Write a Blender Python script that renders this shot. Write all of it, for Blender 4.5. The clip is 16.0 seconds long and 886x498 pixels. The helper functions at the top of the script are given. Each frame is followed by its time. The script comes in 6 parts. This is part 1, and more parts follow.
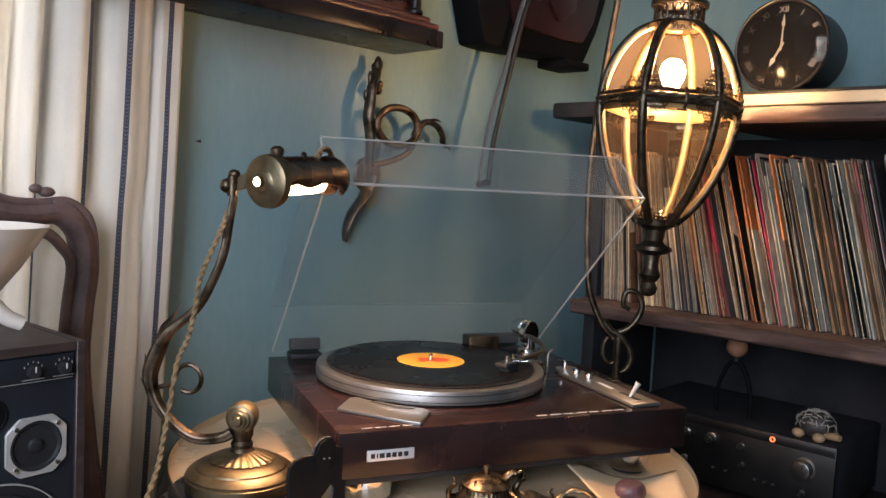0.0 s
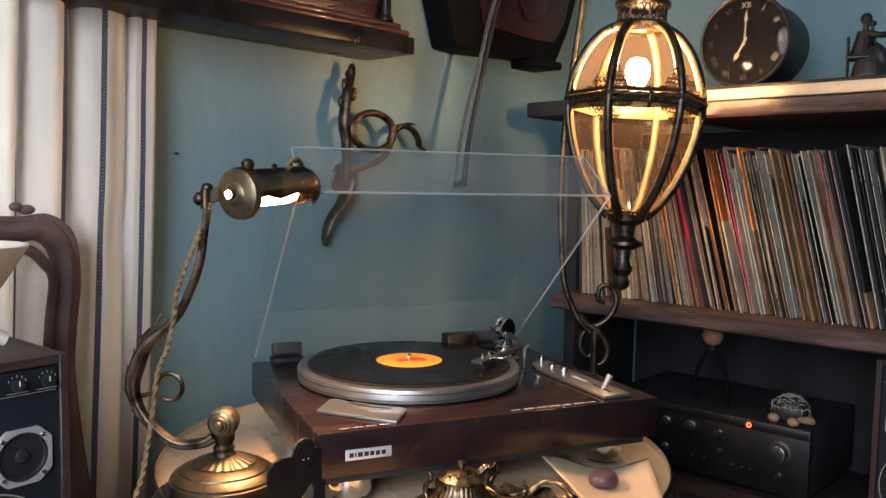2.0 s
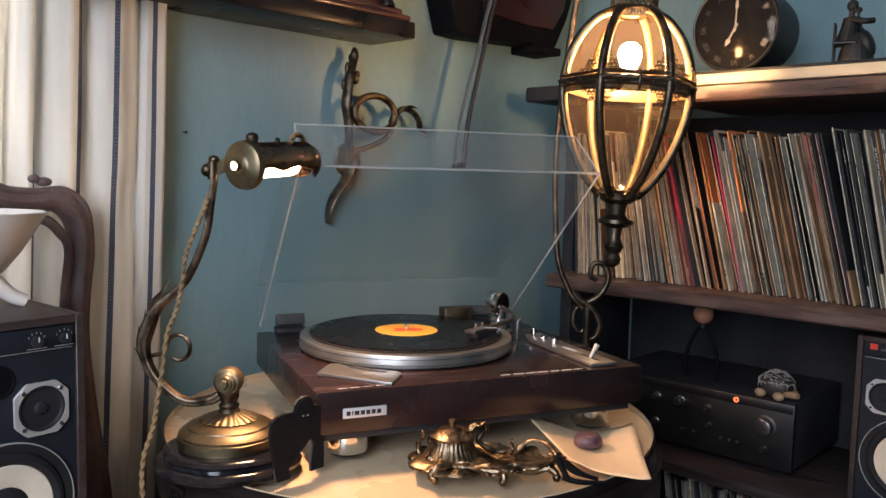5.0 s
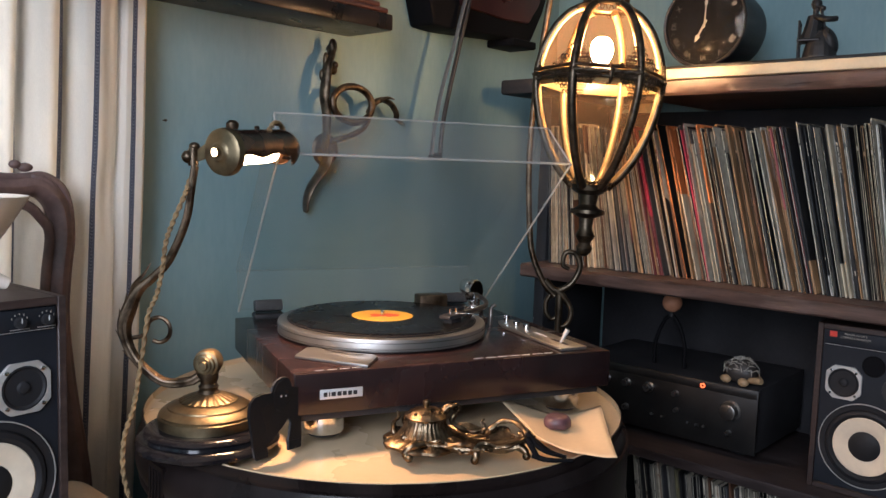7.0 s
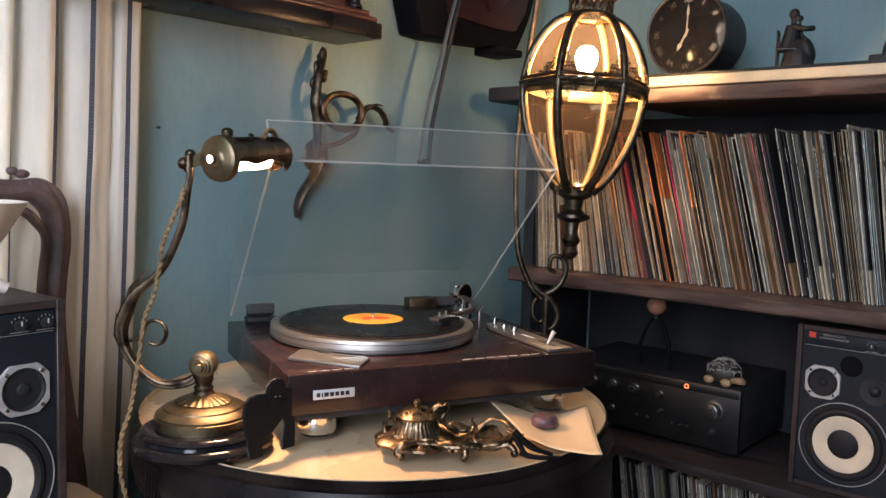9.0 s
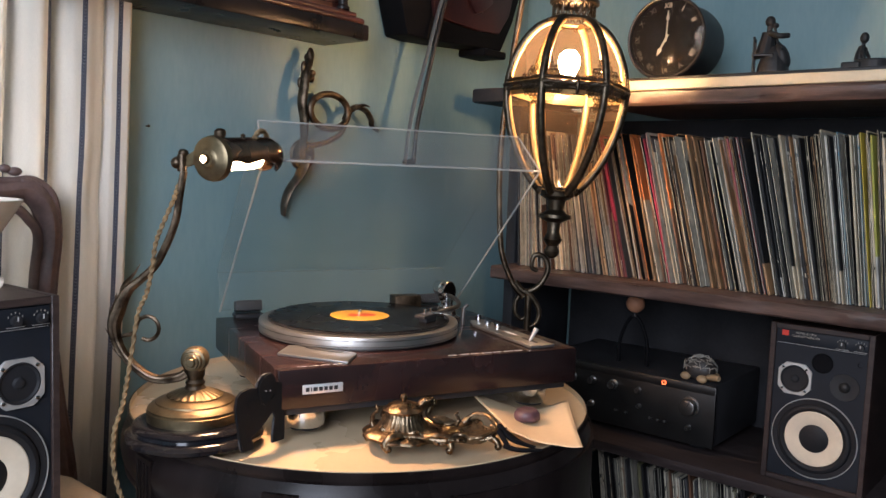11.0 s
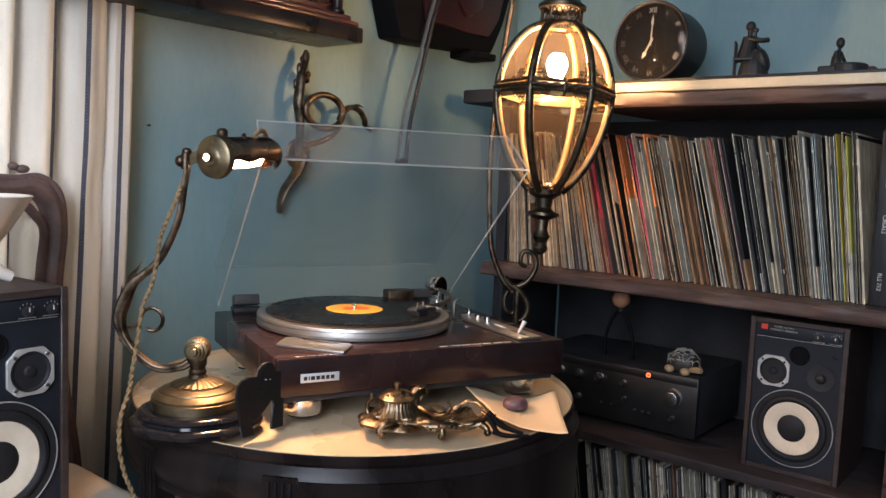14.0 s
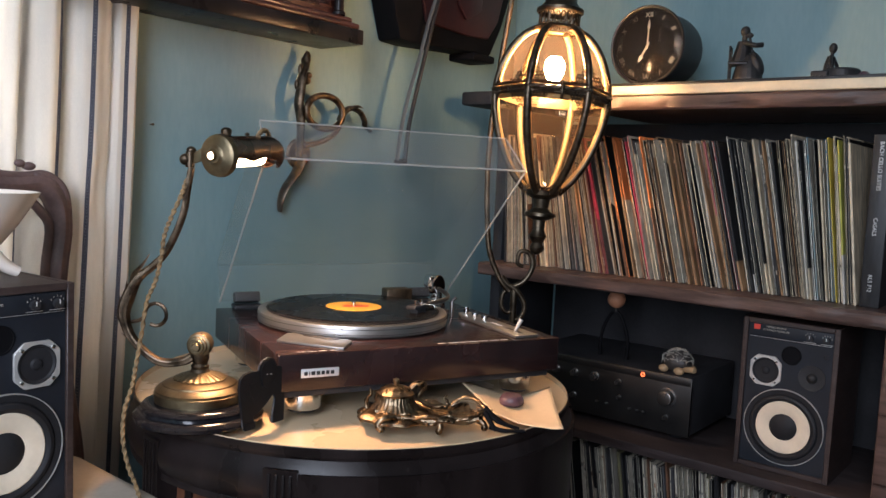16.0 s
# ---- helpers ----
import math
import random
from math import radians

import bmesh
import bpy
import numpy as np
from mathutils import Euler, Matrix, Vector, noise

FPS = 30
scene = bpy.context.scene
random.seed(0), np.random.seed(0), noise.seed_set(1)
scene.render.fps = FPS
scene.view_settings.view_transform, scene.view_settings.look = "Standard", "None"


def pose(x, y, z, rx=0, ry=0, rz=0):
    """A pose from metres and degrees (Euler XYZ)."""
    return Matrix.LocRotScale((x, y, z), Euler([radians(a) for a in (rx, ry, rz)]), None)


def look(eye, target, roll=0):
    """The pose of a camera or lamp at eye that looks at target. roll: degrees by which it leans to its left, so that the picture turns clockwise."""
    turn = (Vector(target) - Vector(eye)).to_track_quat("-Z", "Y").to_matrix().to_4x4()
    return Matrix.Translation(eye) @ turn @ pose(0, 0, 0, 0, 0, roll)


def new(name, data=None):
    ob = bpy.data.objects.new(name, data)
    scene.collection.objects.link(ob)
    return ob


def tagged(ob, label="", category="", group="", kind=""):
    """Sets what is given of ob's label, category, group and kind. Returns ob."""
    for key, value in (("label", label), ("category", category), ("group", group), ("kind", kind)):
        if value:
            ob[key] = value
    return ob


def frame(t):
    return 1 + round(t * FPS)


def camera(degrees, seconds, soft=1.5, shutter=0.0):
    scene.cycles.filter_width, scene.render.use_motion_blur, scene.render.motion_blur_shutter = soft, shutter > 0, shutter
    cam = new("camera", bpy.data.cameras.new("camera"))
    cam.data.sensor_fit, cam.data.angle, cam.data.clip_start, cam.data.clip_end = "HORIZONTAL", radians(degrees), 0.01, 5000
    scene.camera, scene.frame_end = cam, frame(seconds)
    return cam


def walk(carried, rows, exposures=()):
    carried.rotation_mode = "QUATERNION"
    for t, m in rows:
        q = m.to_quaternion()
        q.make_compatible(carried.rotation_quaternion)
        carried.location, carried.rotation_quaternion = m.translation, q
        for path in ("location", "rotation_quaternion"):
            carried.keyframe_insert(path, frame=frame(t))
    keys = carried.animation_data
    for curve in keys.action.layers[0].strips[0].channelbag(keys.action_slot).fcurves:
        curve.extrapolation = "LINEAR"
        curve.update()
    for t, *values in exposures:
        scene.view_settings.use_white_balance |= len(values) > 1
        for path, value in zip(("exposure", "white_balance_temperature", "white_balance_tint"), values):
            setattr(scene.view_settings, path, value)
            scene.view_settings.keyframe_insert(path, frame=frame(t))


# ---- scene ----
cam = camera(57.3, 16.0)
PATH = [
    (0, (0.092, 0.506, 1.187), (1.532, 1.886, 1.036), 2.9),
    (0.5, (0.095, 0.492, 1.19), (1.523, 1.884, 1.04), 1.6),
    (1, (0.097, 0.481, 1.193), (1.524, 1.873, 1.039), 0.9),
    (1.5, (0.096, 0.474, 1.197), (1.534, 1.854, 1.035), 0.6),
    (2, (0.089, 0.464, 1.198), (1.54, 1.831, 1.04), 1.0),
    (2.5, (0.083, 0.461, 1.194), (1.535, 1.828, 1.038), 1.6),
    (3, (0.074, 0.446, 1.191), (1.512, 1.828, 1.036), 1.8),
    (3.5, (0.066, 0.438, 1.187), (1.492, 1.833, 1.039), 1.7),
    (6, (0.055, 0.394, 1.173), (1.501, 1.76, 0.97), 1.2),
    (6.5, (0.047, 0.39, 1.172), (1.506, 1.743, 0.971), 1.6),
    (7, (0.039, 0.385, 1.17), (1.513, 1.724, 0.977), 1.8),
    (7.5, (0.035, 0.382, 1.171), (1.526, 1.702, 0.985), 2.0),
    (8, (0.024, 0.376, 1.167), (1.524, 1.688, 0.995), 2.2),
    (8.5, (0.02, 0.375, 1.168), (1.517, 1.69, 0.995), 2.2),
    (9, (0.015, 0.367, 1.17), (1.51, 1.684, 0.992), 1.7),
    (11.5, (-0.022, 0.351, 1.175), (1.515, 1.618, 0.999), 2.4),
    (12, (-0.028, 0.346, 1.174), (1.518, 1.603, 1.008), 2.5),
    (12.5, (-0.034, 0.339, 1.172), (1.514, 1.594, 1.007), 2.5),
    (13, (-0.043, 0.334, 1.172), (1.501, 1.593, 0.992), 2.2),
    (13.5, (-0.05, 0.329, 1.173), (1.492, 1.589, 0.991), 2.1),
    (14, (-0.056, 0.322, 1.173), (1.486, 1.583, 0.99), 2.3),
    (14.5, (-0.062, 0.321, 1.171), (1.479, 1.579, 0.972), 2.6),
    (15, (-0.068, 0.317, 1.173), (1.472, 1.576, 0.967), 2.6),
    (15.5, (-0.072, 0.313, 1.171), (1.472, 1.571, 0.98), 2.5),
    (16, (-0.076, 0.309, 1.17), (1.471, 1.564, 0.992), 2.7),
]
walk(cam, [(t, look(eye, target, roll)) for t, eye, target, roll in PATH], exposures=[(0.0, -0.11, 6500, 19), (6.0, -0.10, 6500, 19), (9.0, -0.03, 6500, 19), (16.0, 0.0, 6500, 19)])

# ---- light ----
world = bpy.data.worlds.new("world")
scene.world = world
world.use_nodes = True
_wn = world.node_tree.nodes
_sky = _wn.new("ShaderNodeTexSky")
_sky.sky_type, _sky.sun_disc = "NISHITA", False
_sky.sun_elevation, _sky.sun_rotation = radians(35), radians(-60)
_wn["Background"].inputs[1].default_value = 0.1
world.node_tree.links.new(_sky.outputs[0], _wn["Background"].inputs[0])


def area_lamp(name, eye, target, sx, sy, watts, colour):
    d = bpy.data.lights.new(name, "AREA")
    d.shape, d.size, d.size_y, d.energy, d.color = "RECTANGLE", sx, sy, watts, colour
    o = new(name, d)
    o.matrix_world = look(eye, target)
    return o


# daylight: the curtained window beside the speaker, and an unseen window added behind the camera
area_lamp("window_light", (-0.15, 1.92, 1.58), (-0.15, 0.0, 1.50), 1.5, 1.4, 70, (0.82, 0.91, 1.0))
area_lamp("assumed_window_light", (-1.07, 0.20, 1.70), (0.7, 1.45, 1.00), 1.0, 1.25, 36, (0.76, 0.88, 1.0)).data.spread = radians(140)
shade_lamp = bpy.data.lights.new("lamp_light", "SPOT")
shade_lamp.energy, shade_lamp.color, shade_lamp.shadow_soft_size, shade_lamp.spot_size, shade_lamp.spot_blend = 12.0, (1.0, 0.60, 0.32), 0.026, radians(124), 0.6
new("lamp_light", shade_lamp).matrix_world = look((0.668, 1.268, 1.154), (0.770, 1.120, 0.80))


# ---- materials ----
def material(name, colour, rough=0.5, metal=0.0, vary=0.25, scale=12.0, stretch=(1, 1, 1), bump=0.1, fine=140.0, coat=0.0, second=None, rvary=0.12, spec=0.5, island=0.0):
    """Principled surface with mottling at two scales, gloss variation and fine relief."""
    m = bpy.data.materials.new(name)
    m.use_nodes = True
    n, l = m.node_tree.nodes, m.node_tree.links
    b = n["Principled BSDF"]
    tc = n.new("ShaderNodeTexCoord")
    mp = n.new("ShaderNodeMapping")
    mp.inputs["Scale"].default_value = stretch
    l.new(tc.outputs["Object"], mp.inputs[0])
    big, small = n.new("ShaderNodeTexNoise"), n.new("ShaderNodeTexNoise")
    big.inputs["Scale"].default_value, big.inputs["Detail"].default_value = scale, 5
    small.inputs["Scale"].default_value, small.inputs["Detail"].default_value = fine, 3
    l.new(mp.outputs[0], big.inputs[0]), l.new(mp.outputs[0], small.inputs[0])
    ramp = n.new("ShaderNodeValToRGB")
    dark = second or tuple(c * (1 - vary) for c in colour)
    light = colour if second else tuple(min(1, c * (1 + vary)) for c in colour)
    ramp.color_ramp.elements[0].color, ramp.color_ramp.elements[1].color = (*dark, 1), (*light, 1)
    ramp.color_ramp.elements[0].position, ramp.color_ramp.elements[1].position = 0.32, 0.68
    add = n.new("ShaderNodeMath")
    add.operation = "MULTIPLY_ADD"
    add.inputs[1].default_value = 0.3
    l.new(small.outputs[0], add.inputs[0]), l.new(big.outputs[0], add.inputs[2])
    sub = n.new("ShaderNodeMath")
    sub.operation, sub.inputs[1].default_value = "SUBTRACT", 0.15
    l.new(add.outputs[0], sub.inputs[0])
    l.new(sub.outputs[0], ramp.inputs[0])
    col = ramp.outputs[0]
    if island:
        info, hsv, mr = n.new("ShaderNodeObjectInfo"), n.new("ShaderNodeHueSaturation"), n.new("ShaderNodeMapRange")
        mr.inputs[3].default_value, mr.inputs[4].default_value = 1 - island, 1 + island
        l.new(info.outputs["Random"], mr.inputs[0]), l.new(mr.outputs[0], hsv.inputs["Value"]), l.new(col, hsv.inputs["Color"])
        col = hsv.outputs[0]
    l.new(col, b.inputs["Base Color"])
    rr = n.new("ShaderNodeMapRange")
    rr.inputs[3].default_value, rr.inputs[4].default_value = max(0.02, rough - rvary), min(1, rough + rvary)
    l.new(big.outputs[0], rr.inputs[0]), l.new(rr.outputs[0], b.inputs["Roughness"])
    b.inputs["Metallic"].default_value = metal
    b.inputs["Coat Weight"].default_value = coat
    b.inputs["Coat Roughness"].default_value = 0.08
    b.inputs["Specular IOR Level"].default_value = spec
    if bump:
        bp = n.new("ShaderNodeBump")
        bp.inputs["Strength"].default_value, bp.inputs["Distance"].default_value = bump, 0.002
        l.new(sub.outputs[0], bp.inputs["Height"]), l.new(bp.outputs[0], b.inputs["Normal"])
    return m


def glass(name, colour, rough=0.0, alpha=1.0, ior=1.45):
    m = bpy.data.materials.new(name)
    m.use_nodes = True
    b = m.node_tree.nodes["Principled BSDF"]
    b.inputs["Base Color"].default_value = (*colour, 1)
    b.inputs["Transmission Weight"].default_value = alpha
    b.inputs["Roughness"].default_value, b.inputs["IOR"].default_value = rough, ior
    return m


def thin_pane(name, tint, gloss=0.03, base=0.04, slant=0.5, dust=0.0, haze_colour=(0.8, 0.8, 0.8)):
    """A clear sheet: passes light straight on and mirrors a little, more at a slant; dust mixes in a painted haze."""
    m = bpy.data.materials.new(name)
    m.use_nodes = True
    n, l = m.node_tree.nodes, m.node_tree.links
    n.remove(n["Principled BSDF"])
    t, g, mix, lw = n.new("ShaderNodeBsdfTransparent"), n.new("ShaderNodeBsdfGlossy"), n.new("ShaderNodeMixShader"), n.new("ShaderNodeLayerWeight")
    t.inputs[0].default_value = (*tint, 1)
    g.inputs["Roughness"].default_value = gloss
    pw, mr = n.new("ShaderNodeMath"), n.new("ShaderNodeMapRange")
    pw.operation, pw.inputs[1].default_value = "POWER", 4.0
    mr.inputs[3].default_value, mr.inputs[4].default_value = base, slant
    l.new(lw.outputs["Facing"], pw.inputs[0]), l.new(pw.outputs[0], mr.inputs[0]), l.new(mr.outputs[0], mix.inputs[0])
    l.new(t.outputs[0], mix.inputs[1]), l.new(g.outputs[0], mix.inputs[2])
    out = mix.outputs[0]
    if dust:
        df, tl, half, top = n.new("ShaderNodeBsdfDiffuse"), n.new("ShaderNodeBsdfTranslucent"), n.new("ShaderNodeMixShader"), n.new("ShaderNodeMixShader")
        df.inputs[0].default_value = tl.inputs[0].default_value = (*haze_colour, 1)
        l.new(df.outputs[0], half.inputs[1]), l.new(tl.outputs[0], half.inputs[2])
        top.inputs[0].default_value = dust
        l.new(out, top.inputs[1]), l.new(half.outputs[0], top.inputs[2])
        out = top.outputs[0]
    l.new(out, n["Material Output"].inputs[0])
    return m


def curtain_cloth(name, colour, stripe):
    """Woven linen that lets some window light through; stripe adds a herringbone of dark threads."""
    m = material(name, colour, 0.85, vary=0.12, scale=6, stretch=(3, 3, 0.6), bump=0.4, fine=400)
    n, l = m.node_tree.nodes, m.node_tree.links
    b = n["Principled BSDF"]
    src = b.inputs["Base Color"].links[0].from_socket
    if stripe:
        uv, sep = n.new("ShaderNodeUVMap"), n.new("ShaderNodeSeparateXYZ")
        l.new(uv.outputs[0], sep.inputs[0])
        fold, wave, gt, mixc = n.new("ShaderNodeMath"), n.new("ShaderNodeMath"), n.new("ShaderNodeMath"), n.new("ShaderNodeMix")
        fold.operation, wave.operation, gt.operation = "PINGPONG", "MULTIPLY_ADD", "FRACT"
        fold.inputs[1].default_value = 0.5
        l.new(sep.outputs[0], fold.inputs[0])
        wave.inputs[1].default_value = 1.6
        l.new(fold.outputs[0], wave.inputs[0]), l.new(sep.outputs[1], wave.inputs[2])
        l.new(wave.outputs[0], gt.inputs[0])
        mixc.data_type = "RGBA"
        st = n.new("ShaderNodeMath")
        st.operation, st.inputs[1].default_value = "GREATER_THAN", 0.78
        l.new(gt.outputs[0], st.inputs[0]), l.new(st.outputs[0], mixc.inputs[0])
        l.new(src, mixc.inputs[6])
        mixc.inputs[7].default_value = (0.30, 0.30, 0.32, 1)
        src = mixc.outputs[2]
        l.new(src, b.inputs["Base Color"])
    tr, mix = n.new("ShaderNodeBsdfTranslucent"), n.new("ShaderNodeMixShader")
    l.new(src, tr.inputs[0])
    mix.inputs[0].default_value = 0.30
    l.new(b.outputs[0], mix.inputs[1]), l.new(tr.outputs[0], mix.inputs[2])
    l.new(mix.outputs[0], n["Material Output"].inputs[0])
    return m


def glow(name, colour, strength):
    m = bpy.data.materials.new(name)
    m.use_nodes = True
    b = m.node_tree.nodes["Principled BSDF"]
    b.inputs["Base Color"].default_value = (*colour, 1)
    b.inputs["Emission Color"].default_value = (*colour, 1)
    b.inputs["Emission Strength"].default_value = strength
    return m


M_WALL = material("teal_wall_paint", (0.205, 0.310, 0.322), 0.5, vary=0.10, scale=3.0, stretch=(2.2, 2.2, 0.6), bump=0.25, fine=60, second=(0.150, 0.255, 0.272))
M_CEIL = material("ceiling_paint", (0.72, 0.72, 0.69), 0.8, vary=0.04)
M_FLOOR = material("floor_board_wood", (0.16, 0.09, 0.05), 0.4, vary=0.3, stretch=(1, 12, 1))
M_DARKWOOD = material("dark_shelf_wood", (0.036, 0.027, 0.026), 0.45, vary=0.45, scale=8, stretch=(10, 1, 10), bump=0.35, fine=60, rvary=0.18, spec=0.18)
M_EDGEWOOD = material("worn_shelf_edge_wood", (0.075, 0.046, 0.038), 0.34, vary=0.5, scale=6, stretch=(14, 1, 14), bump=0.5, fine=50, rvary=0.2)
M_BLACK = material("blackened_back_panel", (0.021, 0.0205, 0.023), 0.7, vary=0.3, spec=0.3)
M_CREAM = material("cream_painted_board", (0.62, 0.50, 0.33), 0.5, vary=0.1, bump=0.1)
M_ROSEWOOD = material("rosewood_veneer", (0.030, 0.0135, 0.0125), 0.24, vary=0.5, scale=4, stretch=(2.5, 13, 1.2), bump=0.02, fine=30, coat=0.1, second=(0.012, 0.0065, 0.0068))
M_ALU = material("brushed_aluminium", (0.62, 0.61, 0.59), 0.28, 1.0, vary=0.06, stretch=(1, 1, 40), bump=0.06)
M_SATIN = material("satin_aluminium", (0.35, 0.342, 0.33), 0.38, 0.92, vary=0.05, scale=20, bump=0.03, rvary=0.06)
M_CHROME = material("chrome_steel", (0.72, 0.71, 0.70), 0.14, 1.0, vary=0.05, bump=0.0, rvary=0.05)
M_VINYL = material("black_vinyl", (0.005, 0.005, 0.006), 0.27, vary=0.1, bump=0.0, rvary=0.06, spec=0.22)
M_PLASTIC = material("black_plastic", (0.024, 0.024, 0.026), 0.42, vary=0.2, bump=0.05, spec=0.3)
_n, _l = M_VINYL.node_tree.nodes, M_VINYL.node_tree.links
_tan = _n.new("ShaderNodeTangent")
_tan.direction_type, _tan.axis = "RADIAL", "Z"
_n["Principled BSDF"].inputs["Anisotropic"].default_value = 0.85
_l.new(_tan.outputs[0], _n["Principled BSDF"].inputs["Tangent"])
M_LABEL_Y = material("yellow_label_paper", (0.80, 0.42, 0.05), 0.5, vary=0.05, bump=0.0)
M_LABEL_R = material("red_label_print", (0.72, 0.09, 0.03), 0.5, vary=0.08, bump=0.0)
M_WHITE = material("white_print", (0.70, 0.70, 0.68), 0.5, vary=0.04, bump=0.0)
M_BADGE = material("silver_badge", (0.72, 0.72, 0.72), 0.35, 0.4, vary=0.04, bump=0.0)
M_BRASS = material("aged_brass", (0.195, 0.150, 0.090), 0.44, 1.0, vary=0.35, scale=30, bump=0.15, rvary=0.16)
M_BRONZE = material("dark_bronze", (0.105, 0.076, 0.052), 0.42, 1.0, vary=0.6, scale=50, bump=0.6, rvary=0.18)
M_IRON = material("blackened_iron", (0.075, 0.058, 0.040), 0.36, 0.9, vary=0.5, scale=50, bump=0.25, rvary=0.15)
M_GILT = material("gilt_bronze", (0.175, 0.125, 0.078), 0.32, 1.0, vary=0.7, scale=70, bump=0.9, fine=260, rvary=0.18)
M_MARBLE = material("black_marble", (0.014, 0.013, 0.014), 0.16, vary=0.5, scale=22, bump=0.0, spec=0.28, rvary=0.05, second=(0.006, 0.006, 0.008))
M_TABLETOP = material("cream_tabletop_paper", (0.66, 0.49, 0.31), 0.26, vary=0.06, scale=5, bump=0.05)
M_MAHOG = material("dark_mahogany", (0.013, 0.0095, 0.0092), 0.30, vary=0.45, scale=6, stretch=(3, 3, 1), bump=0.12, spec=0.16)
M_MAHOGRED = material("red_mahogany", (0.055, 0.016, 0.012), 0.30, vary=0.45, scale=7, stretch=(1, 8, 8), bump=0.1, coat=0.3)
M_LACQUER = material("dark_red_lacquer", (0.030, 0.009, 0.009), 0.34, vary=0.4, scale=9, bump=0.1, spec=0.3)
M_STRIPEWOOD = material("striped_veneer", (0.17, 0.070, 0.036), 0.35, vary=0.5, scale=8, stretch=(16, 16, 0.4), bump=0.05, second=(0.10, 0.035, 0.02))
M_CARVED = material("carved_walnut", (0.105, 0.066, 0.060), 0.45, vary=0.35, scale=20, bump=0.25)
M_SPKFRONT = material("speaker_baffle_blue_black", (0.0125, 0.015, 0.0205), 0.55, vary=0.15, bump=0.1, spec=0.25)
M_SPKWOOD = material("speaker_walnut_veneer", (0.040, 0.026, 0.023), 0.45, vary=0.35, stretch=(2, 2, 12), bump=0.1)
M_CONE = material("cream_paper_cone", (0.66, 0.56, 0.43), 0.8, vary=0.07, scale=30, bump=0.1)
M_RUBBER = material("black_rubber", (0.018, 0.018, 0.020), 0.55, vary=0.2, bump=0.05, spec=0.18)
M_LIGHTMETAL = material("cast_light_metal", (0.60, 0.59, 0.57), 0.42, 0.6, vary=0.08, bump=0.05)
M_RED = material("red_badge", (0.62, 0.05, 0.03), 0.4, vary=0.05, bump=0.0)
M_CERAMIC = material("white_ceramic", (0.74, 0.66, 0.58), 0.22, vary=0.04, scale=8, bump=0.05, coat=0.3)
M_CORD = material("gold_twisted_cord", (0.20, 0.130, 0.062), 0.85, vary=0.35, scale=90, bump=0.3)
M_PAPER = material("cream_paper", (0.64, 0.47, 0.29), 0.7, vary=0.06, bump=0.1)
M_SHELL = material("dark_shell", (0.03, 0.026, 0.024), 0.5, vary=0.4, bump=0.2)
M_AMP = material("amplifier_dark_metal", (0.048, 0.046, 0.045), 0.36, 0.85, vary=0.12, stretch=(1, 30, 1), bump=0.05)
M_FIGURE = material("dark_cast_figure", (0.019, 0.018, 0.018), 0.45, 0.0, vary=0.4, bump=0.2, spec=0.3)
M_ORANGEBALL = material("pale_orange_ball", (0.45, 0.20, 0.11), 0.6, vary=0.2, bump=0.05)
M_STONE = material("purple_stone", (0.10, 0.050, 0.060), 0.45, vary=0.3, scale=60, bump=0.3)
M_CARD_D = material("dark_grey_card", (0.010, 0.0105, 0.0115), 0.6, vary=0.2, spec=0.1)
M_CARD_G = material("grey_card_print", (0.060, 0.062, 0.067), 0.6, vary=0.15, spec=0.1)
# lid: a pale haze painted in for window reflections and bright edges
M_ACRYLIC = thin_pane("clear_acrylic", (0.97, 0.978, 0.978), 0.02, 0.020, 0.07, 0.026)
M_ACRYLIC_BACK = thin_pane("clear_acrylic_back", (0.97, 0.978, 0.978), 0.05, 0.0, 0.0, 0.035)
M_ACRYLIC_FRONT = thin_pane("clear_acrylic_front", (0.96, 0.968, 0.968), 0.03, 0.02, 0.06, 0.060)
M_ACRYLIC_SIDE = thin_pane("clear_acrylic_side", (0.97, 0.978, 0.978), 0.03, 0.003, 0.03, 0.026)
M_ACRYLIC_EDGE = thin_pane("acrylic_cut_edge", (0.90, 0.92, 0.92), 0.25, 0.03, 0.12, 0.30, (0.85, 0.88, 0.88))
# lantern glass: orange haze mixed in for the bulb's warm glow
M_PANE = thin_pane("amber_lantern_glass", (0.99, 0.90, 0.72), 0.04, 0.025, 0.22, 0.022, (1.0, 0.52, 0.26))
M_PANE_LOW = thin_pane("pale_amber_lantern_glass", (0.99, 0.95, 0.87), 0.04, 0.03, 0.28, 0.022, (0.95, 0.62, 0.40))
M_LINEN = curtain_cloth("cream_linen", (0.76, 0.705, 0.62), False)
M_STRIPE = curtain_cloth("navy_herringbone_stripe", (0.055, 0.065, 0.10), True)
M_BULB = glow("bulb_glow", (1.0, 0.66, 0.36), 430.0)
M_TUBE = glow("lamp_tube_glow", (1.0, 0.70, 0.42), 22)
M_LED = glow("red_power_ring", (1.0, 0.16, 0.05), 3.0)
M_COPPER = material("coppery_brass", (0.17, 0.115, 0.085), 0.26, 1.0, vary=0.35, scale=25, bump=0.12, rvary=0.12)
M_TAN = material("tan_glazed_clay", (0.30, 0.20, 0.11), 0.5, vary=0.2, bump=0.1)
M_HORSEHAIR = material("grey_horsehair", (0.105, 0.100, 0.092), 0.6, vary=0.15, bump=0.1)
M_DIMWHITE = material("dim_ivory_print", (0.32, 0.30, 0.26), 0.5, vary=0.1, bump=0.0)
M_TITLE = material("pale_spine_print", (0.42, 0.38, 0.30), 0.6, vary=0.3, scale=60, bump=0.0)
